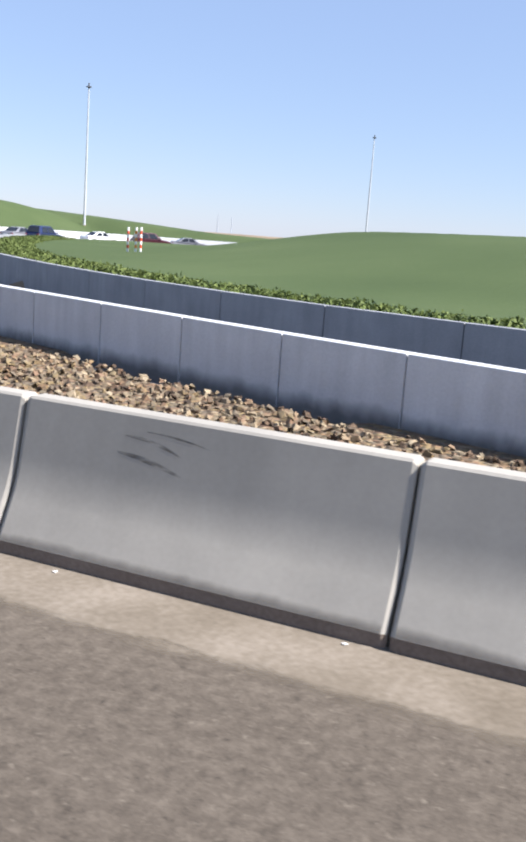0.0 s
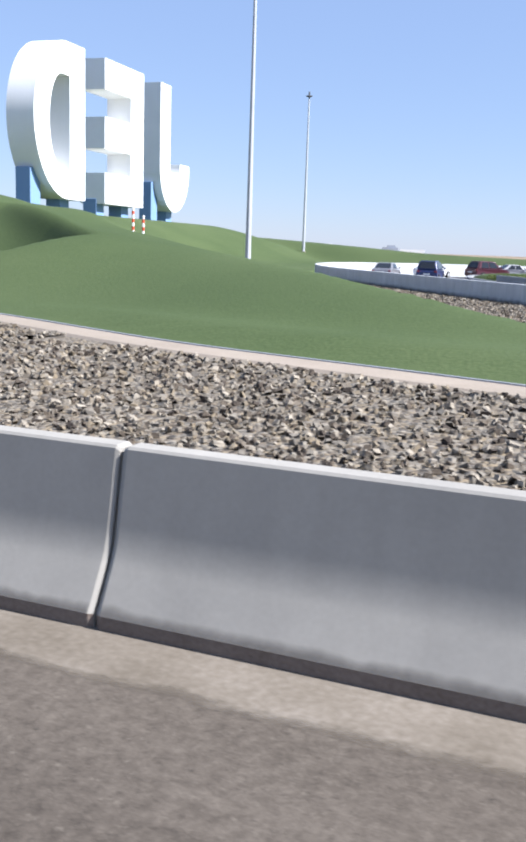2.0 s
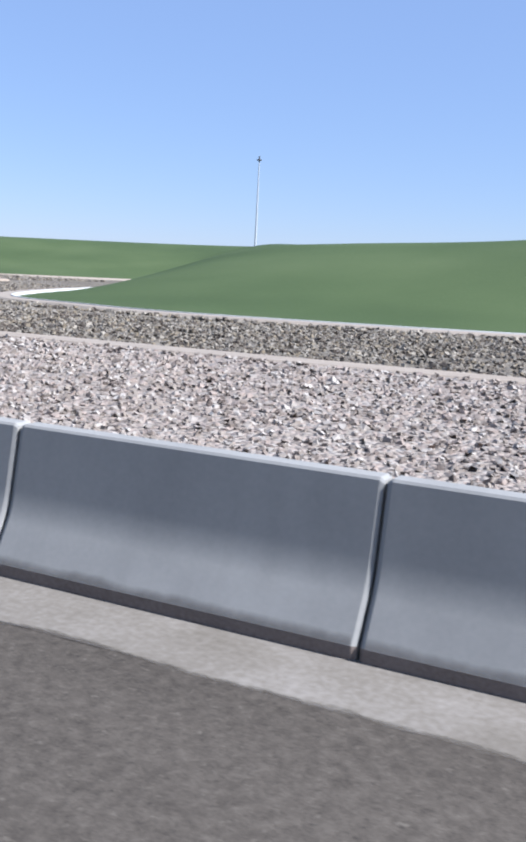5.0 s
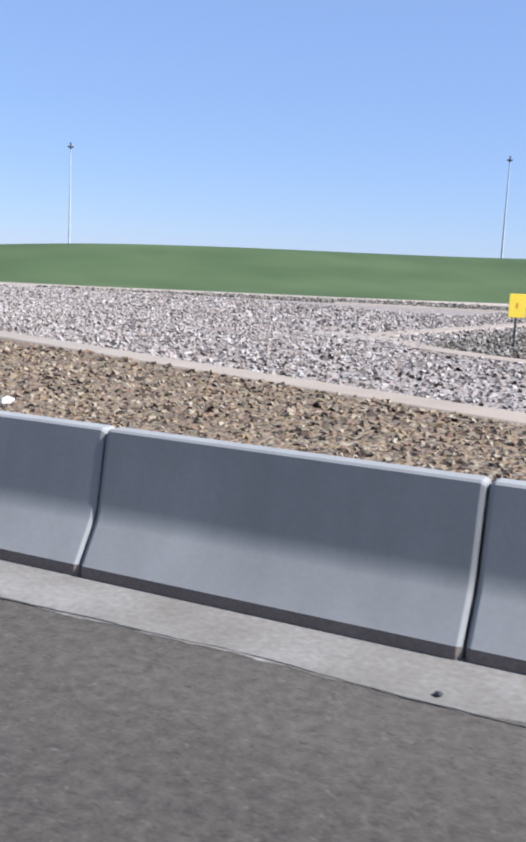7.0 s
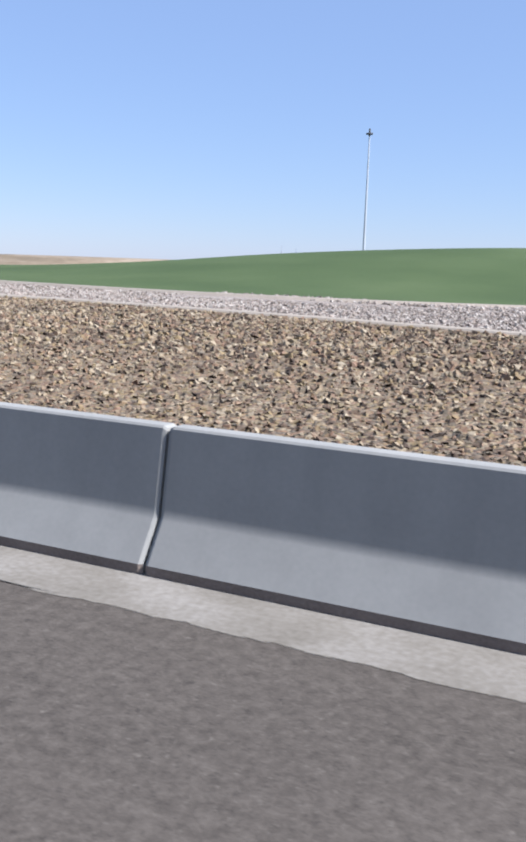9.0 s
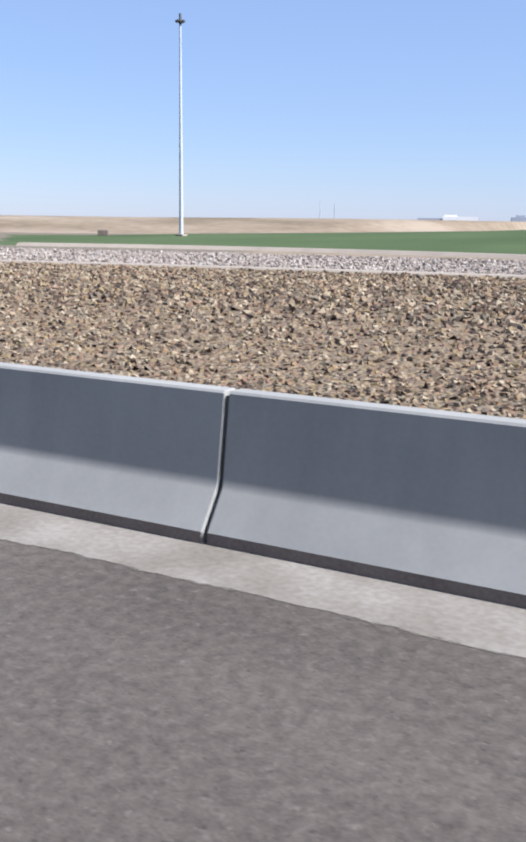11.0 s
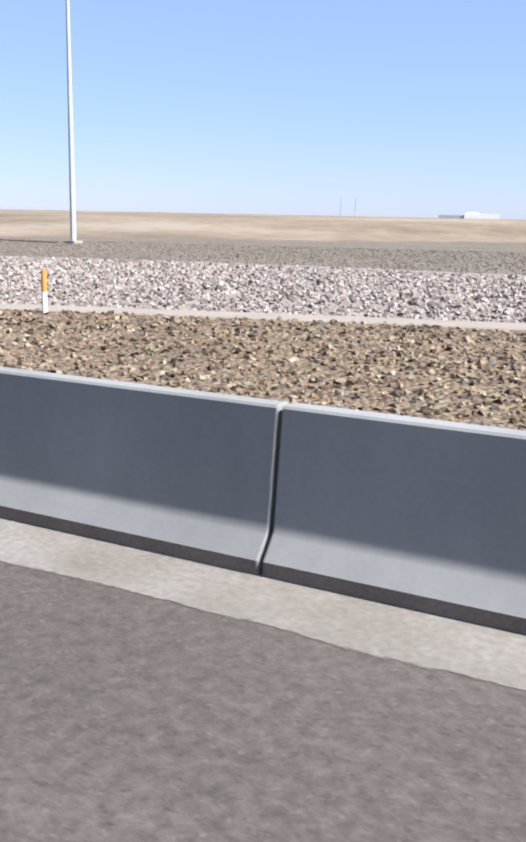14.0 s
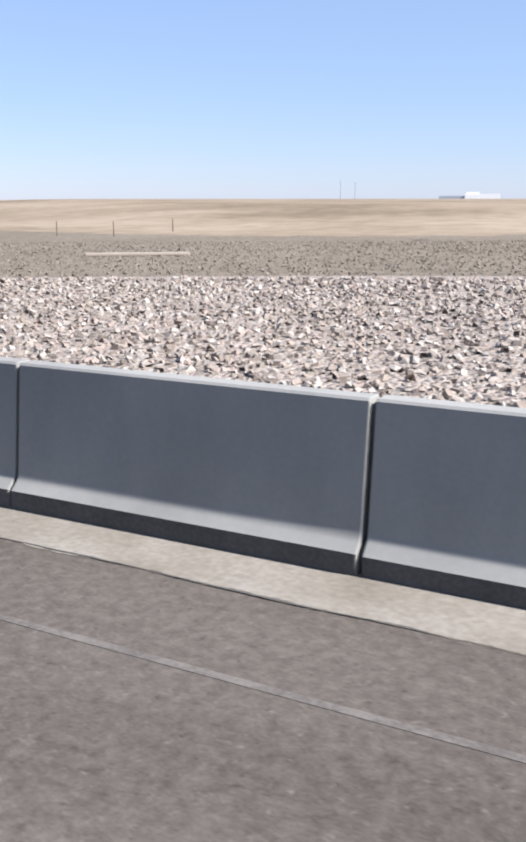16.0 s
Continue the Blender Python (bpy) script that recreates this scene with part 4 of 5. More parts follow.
damp_stain(33, 0.5, 1.3, (0.12, 0.2, 0.23, 0.17, 0.12), 5)
damp_stain(32, 0.05, 1.3, (0.31, 0.25, 0.17, 0.2, 0.16, 0.1), 9)
damp_stain(31, 1.5, 2.44, (0.1, 0.16, 0.19, 0.24, 0.3), 11)
damp_stain(34, 0.02, 0.75, (0.27, 0.21, 0.19, 0.11), 7)
scuff(93, arc_points(1.3, 0.66, 0.85, 0.66, -0.012), 0.02)
scuff(93, arc_points(1.75, 0.69, 1.5, 0.7, -0.01), 0.016)


# ---- loose rock ----
def rocks(name, x0, x1, low, high, per_m2, size, material, label, lift=0.0, seed=1, graded=True):
    """Crushed rock as angular blocks strewn over a bed between two lines."""
    rng = np.random.default_rng(seed)
    span = np.linspace(x0, x1, 400)
    lo, hi = np.array([low(x) for x in span]) + 0.42, np.array([high(x) for x in span]) - (0.46 if size < 0.095 else 1.0)
    wide = np.maximum(hi - lo, 0)
    n = int(per_m2 / (0.55 if graded and low(x0) < 3 else 1) * abs(x1 - x0) * wide.mean())
    cdf = np.cumsum(wide) / wide.sum()
    px = np.interp(rng.random(n), cdf, span)
    l, h = np.interp(px, span[::-1] if x1 < x0 else span, lo[::-1] if x1 < x0 else lo), np.interp(px, span[::-1] if x1 < x0 else span, hi[::-1] if x1 < x0 else hi)
    py = l + (h - l) * rng.random(n)
    grow = np.ones(n)
    if graded and low(x0) < 3:                      # finer near the road
        grow = np.clip(0.74 + 0.055 * (py - 2.8), 0.74, 1.2)
        keep = rng.random(n) < (0.74 / grow)**2
        px, py, grow = px[keep], py[keep], grow[keep]
        n = len(px)
    pz = np.maximum(terrain(px, py), 0.1) + lift
    chunky = size < 0.095                             # near beds: broken blocks; far ones: simpler lumps
    if chunky:
        lump = np.array([(x * k, y * k, z) for z, k in ((-0.42, 1.0), (0.46, 0.78)) for x, y in ((-0.78, -0.66), (0.78, -0.66), (0.78, 0.66), (-0.78, 0.66))])
        corners = np.array([4, 5, 6, 4, 6, 7, 0, 1, 5, 0, 5, 4, 1, 2, 6, 1, 6, 5, 2, 3, 7, 2, 7, 6, 3, 0, 4, 3, 4, 7])
    else:
        third = np.arange(3) * 2 * math.pi / 3
        lump = np.concatenate([np.stack([0.95 * np.cos(third), 0.95 * np.sin(third), np.full(3, 0.62)], 1),
                               np.stack([np.cos(third + math.pi / 3), np.sin(third + math.pi / 3), np.full(3, -0.62)], 1)])
        corners = np.array([0, 1, 2, 0, 3, 1, 1, 4, 2, 2, 5, 0, 3, 4, 1, 4, 5, 2, 5, 3, 0])
    nv, nc = len(lump), len(corners)
    V = lump[None] + rng.uniform(-0.3, 0.3, (n, nv, 3))
    V *= (size * grow * rng.uniform(0.55, 1.4, n))[:, None, None] * rng.uniform(0.75, 1.2, (n, 1, 3)) * (0.54 if chunky else 0.6)
    yaw, lean, way = rng.random(n) * math.pi, rng.normal(0, 0.4, n), rng.random(n) * 2 * math.pi
    q = np.stack([np.cos(lean) * np.cos(yaw), np.sin(lean) * np.cos(way - yaw), np.sin(lean) * np.sin(way - yaw), np.cos(lean) * np.sin(yaw)], 1)
    w, a, b, c = q.T
    R = np.stack([1 - 2 * (b * b + c * c), 2 * (a * b - c * w), 2 * (a * c + b * w), 2 * (a * b + c * w), 1 - 2 * (a * a + c * c), 2 * (b * c - a * w),
                  2 * (a * c - b * w), 2 * (b * c + a * w), 1 - 2 * (a * a + b * b)], 1).reshape(n, 3, 3)
    V = np.einsum("nij,nkj->nki", R, V)
    V += np.stack([px, py, pz + size * rng.uniform(0.08, 0.3, n)], 1)[:, None]
    F = (corners[None] + (np.arange(n) * nv)[:, None]).reshape(-1)
    starts = np.arange(0, n * nc, 3)
    me = bpy.data.meshes.new(name)
    me.vertices.add(n * nv)
    me.vertices.foreach_set("co", V.reshape(-1))
    me.loops.add(n * nc)
    me.loops.foreach_set("vertex_index", F.astype(np.int32))
    me.polygons.add(n * nc // 3)
    me.polygons.foreach_set("loop_start", starts.astype(np.int32))
    me.materials.append(material)
    me.update(calc_edges=True)
    me.shade_flat()
    tagged(new(name, me), label, "gravel", kind="stuff")


cap = lambda f, m: (lambda x: min(f(x), m))
WHITE_LO = lambda x: 2.4 if x > -129.5 else float(KERB_3(x))
rocks("crushed_rock", 8, -49, fixed(2.4), cap(NEAR_HI, 9.9), 50, 0.088, EAST_ROCK, "angular tan and brown crushed rock", seed=1)
rocks("crushed_rock", -12, -60, lambda x: 9.0 if x > -26.2 else float(DIAGONAL(x)), lambda x: float(OUTER_Y(x)), 48, 0.086, GREY_ROCK, "angular grey-brown crushed rock", seed=2)
rocks("crushed_rock", -47.5, -113, SECOND_LO, lambda x: min(float(KERB_1(x)), 22), 48, 0.086, GREY_ROCK, "angular grey crushed rock", seed=3)
rocks("crushed_rock", -49.5, -146.5, WHITE_LO, lambda x: max(float(KERB_2(x)), WHITE_LO(x)), 50, 0.088, WHITE_ROCK, "angular whitish crushed rock", seed=4)
rocks("crushed_rock", -145.5, -215, lambda x: float(KERB_3(x)), lambda x: float(KERB_3(x)) + 14 - max(0, -185 - x) * 0.25, 32, 0.1, WHITE_ROCK, "angular whitish crushed rock", seed=5)
rocks("crushed_rock", -131, -306, fixed(2.4), lambda x: min(float(KERB_3(x)), 10.4), 50, 0.088, TAN_ROCK, "angular tan crushed rock", seed=6)
rocks("crushed_rock", -150, -290, fixed(9.5), lambda x: max(10.4, min(float(KERB_3(x)), 27)), 30, 0.11, TAN_ROCK, "angular tan crushed rock", seed=7)
rocks("crushed_rock", -270, -340, lambda x: max(2.4, float(KERB_3(x)) if x > -307.9 else 2.4), lambda x: max(3.1, min(12.9, float(PALE_END(x)))), 50, 0.088, WHITE_ROCK, "angular whitish crushed rock", seed=8)
rocks("crushed_rock", -262, -335, lambda x: 12.0 if x < -277 else float(KERB_3(x)), lambda x: max(13, min(25, float(PALE_END(x)))), 32, 0.1, WHITE_ROCK, "angular whitish crushed rock", seed=9)
rocks("crushed_rock", -71, -128, lambda x: max(21.2, float(KERB_2(x)) + 8), lambda x: max(22.2, float(KERB_1(x))), 26, 0.12, GREY_ROCK, "angular grey crushed rock", seed=11)
rocks("crushed_rock", -149, -205, lambda x: float(KERB_3(x)) + 13, lambda x: max(float(KERB_3(x)) + 13.9, min(float(WHITE_HI(x)) - 0.3, float(KERB_3(x)) + 30)), 13, 0.14, WHITE_ROCK, "angular whitish crushed rock", seed=12)
DUST_HI = lambda x: min(float(SAND_EDGE(x)) - 1, float(PALE_END(x)) + 22)
rocks("crushed_rock", -290, -350, lambda x: float(PALE_END(x)), DUST_HI, 15, 0.055, DUST_ROCK, "scattered grey-brown stones on dusty ground", -0.012, seed=15, graded=False)
rocks("crushed_rock", -277, -290, lambda x: float(PALE_END(x)), lambda x: float(PALE_END(x)) + 14, 12, 0.06, DUST_ROCK, "scattered grey-brown stones on dusty ground", -0.012, seed=16, graded=False)
rocks("crushed_rock", -112, -146, lambda x: float(KERB_2(x)), lambda x: float(KERB_2(x)) + 10, 32, 0.1, GREY_ROCK, "angular grey crushed rock", seed=10)
rocks("crushed_rock", -127, -146, lambda x: float(KERB_2(x)) + 9, lambda x: max(float(KERB_2(x)) + 10, min(float(KERB_1(x)), 46)), 18, 0.11, GREY_ROCK, "angular grey crushed rock", seed=13)
rocks("crushed_rock", -147, -180, lambda x: float(WHITE_HI(x)), lambda x: max(float(WHITE_HI(x)) + 1, min(float(KERB_1(x)), float(WHITE_HI(x)) + 14)), 9, 0.16, GREY_ROCK, "angular grey crushed rock", seed=17)
rocks("crushed_rock", -205, -264, lambda x: float(KERB_3(x)), lambda x: float(PALE_END(x)), 16, 0.11, WHITE_ROCK, "angular whitish crushed rock", seed=14)
rocks("crushed_rock", -145, -150, lambda x: 21.4 if x > -148 else float(KERB_3(x)) + 10, lambda x: 49.6, 18, 0.11, WHITE_ROCK, "angular whitish crushed rock", seed=18)


# ---- sign letters ----
def letters():
    e = Vector((-0.098, 0.995, 0)).normalized()
    back = Vector((-e.y, e.x, 0)) * 3.1          # from the lit face to the far one
    base = Vector((-97.1, 85.05, 0))
    root = tagged(new("letter_sign"), "giant white letters JED on blue posts, seen from behind", "sign")
    root.matrix_world = pose(-98, 92, 5.2)

    def letter(name, outline, hole=None):
        bm = bmesh.new()

        def put(w, z, off):
            return bm.verts.new(base + e * w * 0.958 + off + Vector((0, 0, z)))
        rings = [(outline, False)] + ([(hole, True)] if hole else [])
        caps = ([], [])
        for ring, inner in rings:
            a, b = [put(w, z, Vector()) for w, z in ring], [put(w, z, back) for w, z in ring]
            for i in range(len(ring)):
                j = (i + 1) % len(ring)
                bm.faces.new((a[i], a[j], b[j], b[i]))
            caps[0].append(a)
            caps[1].append(b)
        for cap_rings in caps:
            if hole:
                o, h = cap_rings
                for i in range(len(o)):
                    j = (i + 1) % len(o)
                    bm.faces.new((o[i], o[j], h[j], h[i]))
            else:
                bm.faces.new(cap_rings[0])
        bmesh.ops.recalc_face_normals(bm, faces=bm.faces)
        bmesh.ops.triangulate(bm, faces=[f for f in bm.faces if len(f.verts) > 4])
        ob = part(name, bm, WHITE, root)
        ob.matrix_parent_inverse = root.matrix_world.inverted()
    zt, zb = 22.2, 6.45
    mid, r = (zt + zb) / 2, (zt - zb) / 2

    def half_ring(w_flat, w_round, top, bottom, n=150):
        """A D seen from behind: straight side at w_flat, bulge at w_round."""
        c, k = (top + bottom) / 2, (top - bottom) / 2
        a = w_flat - w_round
        pts = [(w_flat, bottom), (w_flat, top)]
        for i in range(n + 1):
            t = math.pi * i / n
            s = math.cos(t)
            pts.append((w_flat - a * (0.36 + 0.64 * math.sin(t)), c + k * s))
        return pts
    letter("letter_d", half_ring(0.1, -10.7, zt, zb), half_ring(-3.3, -7.6, zt - 3.3, zb + 2.9))
    letter("letter_e", [(4.95, zt), (15.6, zt), (15.6, zb), (4.95, zb), (4.95, 9.85), (11.9, 9.85), (11.9, 12.5), (4.95, 12.5), (4.95, 15.95), (11.9, 15.95), (11.9, 18.9), (4.95, 18.9)])
    j = [(20.9, zt), (24.2, zt), (24.2, 12.2)]
    j += [(26.0 - 1.8 * math.cos(math.pi * i / 12), 12.2 - 2.0 * math.sin(math.pi * i / 12)) for i in range(13)]
    j += [(27.8, 12.7), (31.1, 12.7)]
    j += [(26.0 + 5.1 * math.cos(math.pi * i / 18), 12.0 - 5.6 * math.sin(math.pi * i / 18)) for i in range(19)]
    letter("letter_j", j)
    for w, top in ((-8.7, 9.3), (-2.6, 7), (5.9, 7), (12.6, 7), (21.6, 10), (26.6, 7)):
        bm = bmesh.new()
        c = base + e * w * 0.958 + back * 0.62
        low = float(terrain(c.x, c.y)) - 0.3
        box(bm, 0, 0, (low + top) / 2, 1.9, 1.7, top - low, 0.05, math.atan2(e.y, e.x))
        bmesh.ops.translate(bm, vec=(c.x, c.y, 0), verts=bm.verts)
        ob = part("post", bm, BLUE, root, "pale blue steel post")
        ob.matrix_parent_inverse = root.matrix_world.inverted()


letters()


# ---- lamp posts ----
def high_mast(at, height, r0, lamps=8):
    z = float(terrain(*at))
    height -= z
    root = thing("light_mast", (*at, z), "tall tapered grey steel light mast with a ring of floodlights", "lamp post", "light masts")
    part("footing", boxed(0, 0, 0.0, 0.75, 0.75, 0.24, 0.03), KERB, root, "pale concrete footing")
    part("shaft", tube(r0, r0 * 0.42, 0.0, height - 0.3, 8), MAST, root)
    part("head_frame", tube(0.3, 0.3, height - 0.5, height - 0.38, 16, bm=tube(0.11, 0.11, height - 0.7, height + 0.12, 10)), FITTING, root, "grey floodlight carrier ring")
    for k in range(lamps):
        a = 2 * math.pi * k / lamps
        bm = boxed(0.3, 0, height - 0.45, 0.2, 0.2, 0.16, 0.02)
        bmesh.ops.rotate(bm, verts=bm.verts, matrix=Matrix.Rotation(a, 3, "Z"))
        part("floodlight", bm, FITTING, root, "grey floodlight housing")
    return root


for at, hgt, r in (((-63.2, 53.4), 22.3, 0.19), ((-84.6, 119.5), 22.7, 0.2), ((-63.8, 193), 24.6, 0.2), ((-167.4, 130.5), 19.3, 0.17), ((-219.3, 100.7), 17.7, 0.15),
                   ((-264, 62.7), 17.9, 0.18), ((-315.5, 37.5), 18, 0.17)):
    high_mast(at, hgt, r)


def near_pole():
    x, y = -13.9, 8.55
    root = thing("light_mast", (x, y, LEVEL), "octagonal grey steel light mast bolted to a concrete footing", "lamp post", "light masts", 61)
    part("footing", boxed(0, 0, -0.15, 1.78, 1.78, 0.56, 0.03), shader("stained_footing", ((0.3, (0.055, 0.053, 0.05)), (0.5, (0.12, 0.113, 0.103)), (0.7, (0.2, 0.186, 0.165))), 2.6, 0.9, 0.5, 22, patch=0.6), root, "dark-stained concrete footing block")
    part("screed", boxed(0, 0, 0.137, 1.74, 1.74, 0.03, 0.01), shader("footing_screed", ((0.3, (0.2, 0.178, 0.15)), (0.7, (0.31, 0.275, 0.235))), 2.2, 0.9, 0.4, 25, patch=0.6), root, "dusty pale top of the footing")
    part("base_plate", boxed(0, 0, 0.175, 0.72, 0.72, 0.05, 0.01), STEEL_DARK, root)
    for k in range(8):
        a = math.pi / 8 + k * math.pi / 4
        part("bolt", tube(0.03, 0.03, 0.19, 0.33, 6, (0.33 * math.cos(a), 0.33 * math.sin(a))), STEEL_DARK, root)
    part("foot_sleeve", tube(0.225, 0.215, 0.19, 0.85, 8), STEEL_DARK, root, "darker lower sleeve")
    part("shaft", tube(0.205, 0.1, 0.85, 21.6, 8), STEEL, root)
    part("head_frame", tube(0.55, 0.55, 21.5, 21.65, 16, bm=tube(0.14, 0.14, 21.2, 22, 10)), DARK, root)


near_pole()

# walls of the ramp, panel by panel
wall_along("wall_ramp_outer", OUTER, 1.55, 0.2, RAMP_Z - 0.3, 1.03, "low grey concrete panel wall along the loop ramp", WALL2, 0.16)
wall_along("wall_ramp_inner", INNER, 3.0, 0.2, RAMP_Z - 0.3, 0.77, "low dark grey concrete wall inside the loop ramp", WALL3, 0.0, 0.36)


# ---- hedge ----
def hedge():
    rng = np.random.default_rng(5)
    line = resample([p for p in INNER if p[1] < 66 and p[0] < 6], 900)
    T = np.gradient(line, axis=0)
    T /= np.hypot(T[:, 0], T[:, 1])[:, None]
    n = 44000
    i = rng.integers(0, len(line), n)
    depth = 0.3 + 3.0 * rng.random(n)**1.3
    lump = 0.5 + 0.5 * np.sin(i * 0.21) * np.sin(i * 0.067 + 2)
    P = line[i] + np.stack([T[i, 1], -T[i, 0]], 1) * depth[:, None] + rng.normal(0, 0.08, (n, 2))
    z = terrain(P[:, 0], P[:, 1]) + rng.random(n) * (0.1 + 0.17 * lump) * np.where(depth < 2.4, 1, 0.4)
    V = rng.normal(0, 0.043, (n, 3, 3)) + np.stack([P[:, 0], P[:, 1], z], 1)[:, None]
    me = mesh_of("hedge", V.reshape(-1, 3).tolist(), np.arange(n * 3).reshape(-1, 3).tolist(), (LEAF,))
    tagged(new("hedge", me), "low straggling green hedge along the ramp wall", "hedge", kind="stuff")


hedge()


# ---- marker posts and signs ----
def marker_post(at, height, radius, colour, bands=7, lean=(0, 0), label="white marker post with red bands", foot=None):
    z = float(terrain(*at))
    root = thing("marker_post", (*at, z), label, "marker post", "marker posts")
    root.matrix_world = pose(*at, z, lean[0], lean[1], 0)
    step = height / bands
    for k in range(bands):
        part("band", tube(radius, radius, k * step, (k + 1) * step, 10), colour if k % 2 else PALE, root)
    if foot:
        part("foot", tube(radius * 1.9, radius * 1.7, -0.05, foot, 10), DARK, root, "black rubber foot")


for at in ((-24.9, 39.8), (-24.39, 39.8), (-24.08, 39.8)):
    marker_post(at, 1.3, 0.06, RED if at[0] != -24.39 else ORANGE)
for at in ((-320.92, 28.05), (-320.79, 28.75), (-320.59, 29.08)):
    marker_post(at, 1.6, 0.06, RED if at[0] > -320.9 else ORANGE, 9)
marker_post((-268.4, 25.1), 1.75, 0.06, ORANGE, 7, (0, 12), "leaning orange and white marker post with a black foot", 0.5)
marker_post((-291.0, 7.75), 0.72, 0.045, ORANGE, 2, label="short orange and yellow marker stub beside the kerb")


for at in ((-62.0, 36.9), (-61.6, 37.2)):
    marker_post(at, 1.7, 0.06, RED, 9)


def yellow_sign():
    x, y = -143.8, 20.6
    root = thing("warning_sign", (x, y, float(terrain(x, y))), "small yellow warning plate on a dark post", "sign", rz=28)
    part("post", tube(0.03, 0.03, -0.1, 1.4, 8), DARK, root)
    part("plate", boxed(0, -0.04, 1.12, 0.45, 0.025, 0.62, 0.006), YELLOW, root, "yellow plate")
    part("symbol", boxed(0, -0.056, 1.13, 0.05, 0.006, 0.13), ORANGE, root, "small orange mark")


yellow_sign()


def cabinet_sign():
    x, y = -285.3, 56.4
    root = thing("notice_board", (x, y, float(terrain(x, y))), "dark square notice board on a short post", "sign", rz=28)
    z = float(terrain(x, y))
    part("post", tube(0.09, 0.09, -0.1, 1.2, 8), STEEL_DARK, root)
    part("board", boxed(0, 0, 1.65, 0.5, 0.12, 0.72, 0.02), DARK, root)
    part("foot_block", boxed(0, 0, 0.1, 0.4, 0.4, 0.3, 0.03), KERB, root, "dusty concrete foot")


cabinet_sign()


def mat_slab():
    root = thing("cover_slab", (-317.0, 23.0, float(terrain(-317.0, 23.0))), "dark flat slab on a pale concrete pad", "slab", rz=4)
    part("pad", boxed(1.0, 0.9, 0.03, 5.6, 1.6, 0.12, 0.02), KERB, root, "pale concrete pad")
    part("slab", boxed(0, 0, 0.1, 3.7, 0.5, 0.16, 0.03), DARK, root)


mat_slab()


# ---- cars ----
def car(at, heading, paint, label, tall=False):
    length, width = (4.5, 1.85) if tall else (4.55, 1.8)
    roof, deck = (1.72, 1.0) if tall else (1.43, 0.9)
    h, w = length / 2, width / 2
    root = thing("car", (*at, RAMP_Z), label, "car", "cars on the ramp", heading)
    boot = deck + (0.0 if tall else 0.06)
    side = [(-h + 0.06, 0.36), (-h, 0.5), (-h + 0.01, 0.72), (-h + 0.08, boot - 0.06), (-h + 0.2, boot), (-h + 0.9, boot), (h - 1.25, deck), (h - 0.7, deck - 0.05), (h - 0.25, deck - 0.15),
            (h - 0.06, deck - 0.28), (h, 0.55), (h - 0.03, 0.38), (h - 0.22, 0.24), (-h + 0.22, 0.24)]
    bm = prism(side, width, "Y", 0.07)
    bmesh.ops.translate(bm, vec=(0, -w, 0), verts=bm.verts)
    for v in bm.verts:                              # plan narrows towards both ends, flanks lean in above the waist
        v.co.y *= (1 - 0.1 * max(0.0, abs(v.co.x) / h - 0.7) / 0.3) * (1 - 0.05 * max(0.0, v.co.z - 0.62) / 0.3)
    part("body", bm, paint, root)
    # cabin: foot line and roof line, front to back
    f0, f1, r1, r0 = h - 1.2, h - 2.0, (-h + 0.55 if tall else -h + 1.55), (-h + 0.16 if tall else -h + 0.6)
    low, w0, w1 = deck - 0.03, w - 0.07, w - 0.27
    bm = bmesh.new()
    ring = [[bm.verts.new((x, y, z)) for x, y in ((a, -ww), (b, -ww), (b, ww), (a, ww))] for a, b, ww, z in ((r0, f0, w0, low), (r1, f1, w1, roof))]
    for k in range(4):
        bm.faces.new((ring[0][k], ring[0][(k + 1) % 4], ring[1][(k + 1) % 4], ring[1][k]))
    bm.faces.new(ring[1])
    bm.faces.new(ring[0][::-1])
    bmesh.ops.bevel(bm, geom=list(bm.edges), offset=0.09, segments=3, affect="EDGES")
    for v in bm.verts:                              # crowned roof
        v.co.z -= 0.03 * (2 * (v.co.x - (r1 + f1) / 2) / (f1 - r1))**2 * max(0.0, (v.co.z - low) / (roof - low))
    part("cabin", bm, paint, root)

    def glazing(name, corners, u0, u1, v0, v1, out):
        """A pane inset in one side of the cabin, from its four corners (low a, low b, high b, high a)."""
        a, b, c, d = (Vector(p) for p in corners)
        pane = bmesh.new()
        at_uv = lambda u, v: (a * (1 - u) + b * u) * (1 - v) + (d * (1 - u) + c * u) * v
        pts = [at_uv(u, v) + Vector(out) for u, v in ((u0, v0), (u1, v0), (u1, v1), (u0, v1))]
        pane.faces.new([pane.verts.new(p) for p in pts])
        solid = bmesh.ops.extrude_face_region(pane, geom=list(pane.faces))
        bmesh.ops.translate(pane, vec=Vector(out) * -1.6, verts=[g for g in solid["geom"] if isinstance(g, bmesh.types.BMVert)])
        bmesh.ops.recalc_face_normals(pane, faces=pane.faces)
        part(name, pane, GLASS, root, "dark tinted glass")
    glazing("rear_window", ((r0, -w0, low), (r0, w0, low), (r1, w1, roof), (r1, -w1, roof)), 0.1, 0.9, 0.16, 0.86, (-0.012, 0, 0.012))
    glazing("windscreen", ((f0, -w0, low), (f0, w0, low), (f1, w1, roof), (f1, -w1, roof)), 0.08, 0.92, 0.1, 0.88, (0.012, 0, 0.012))
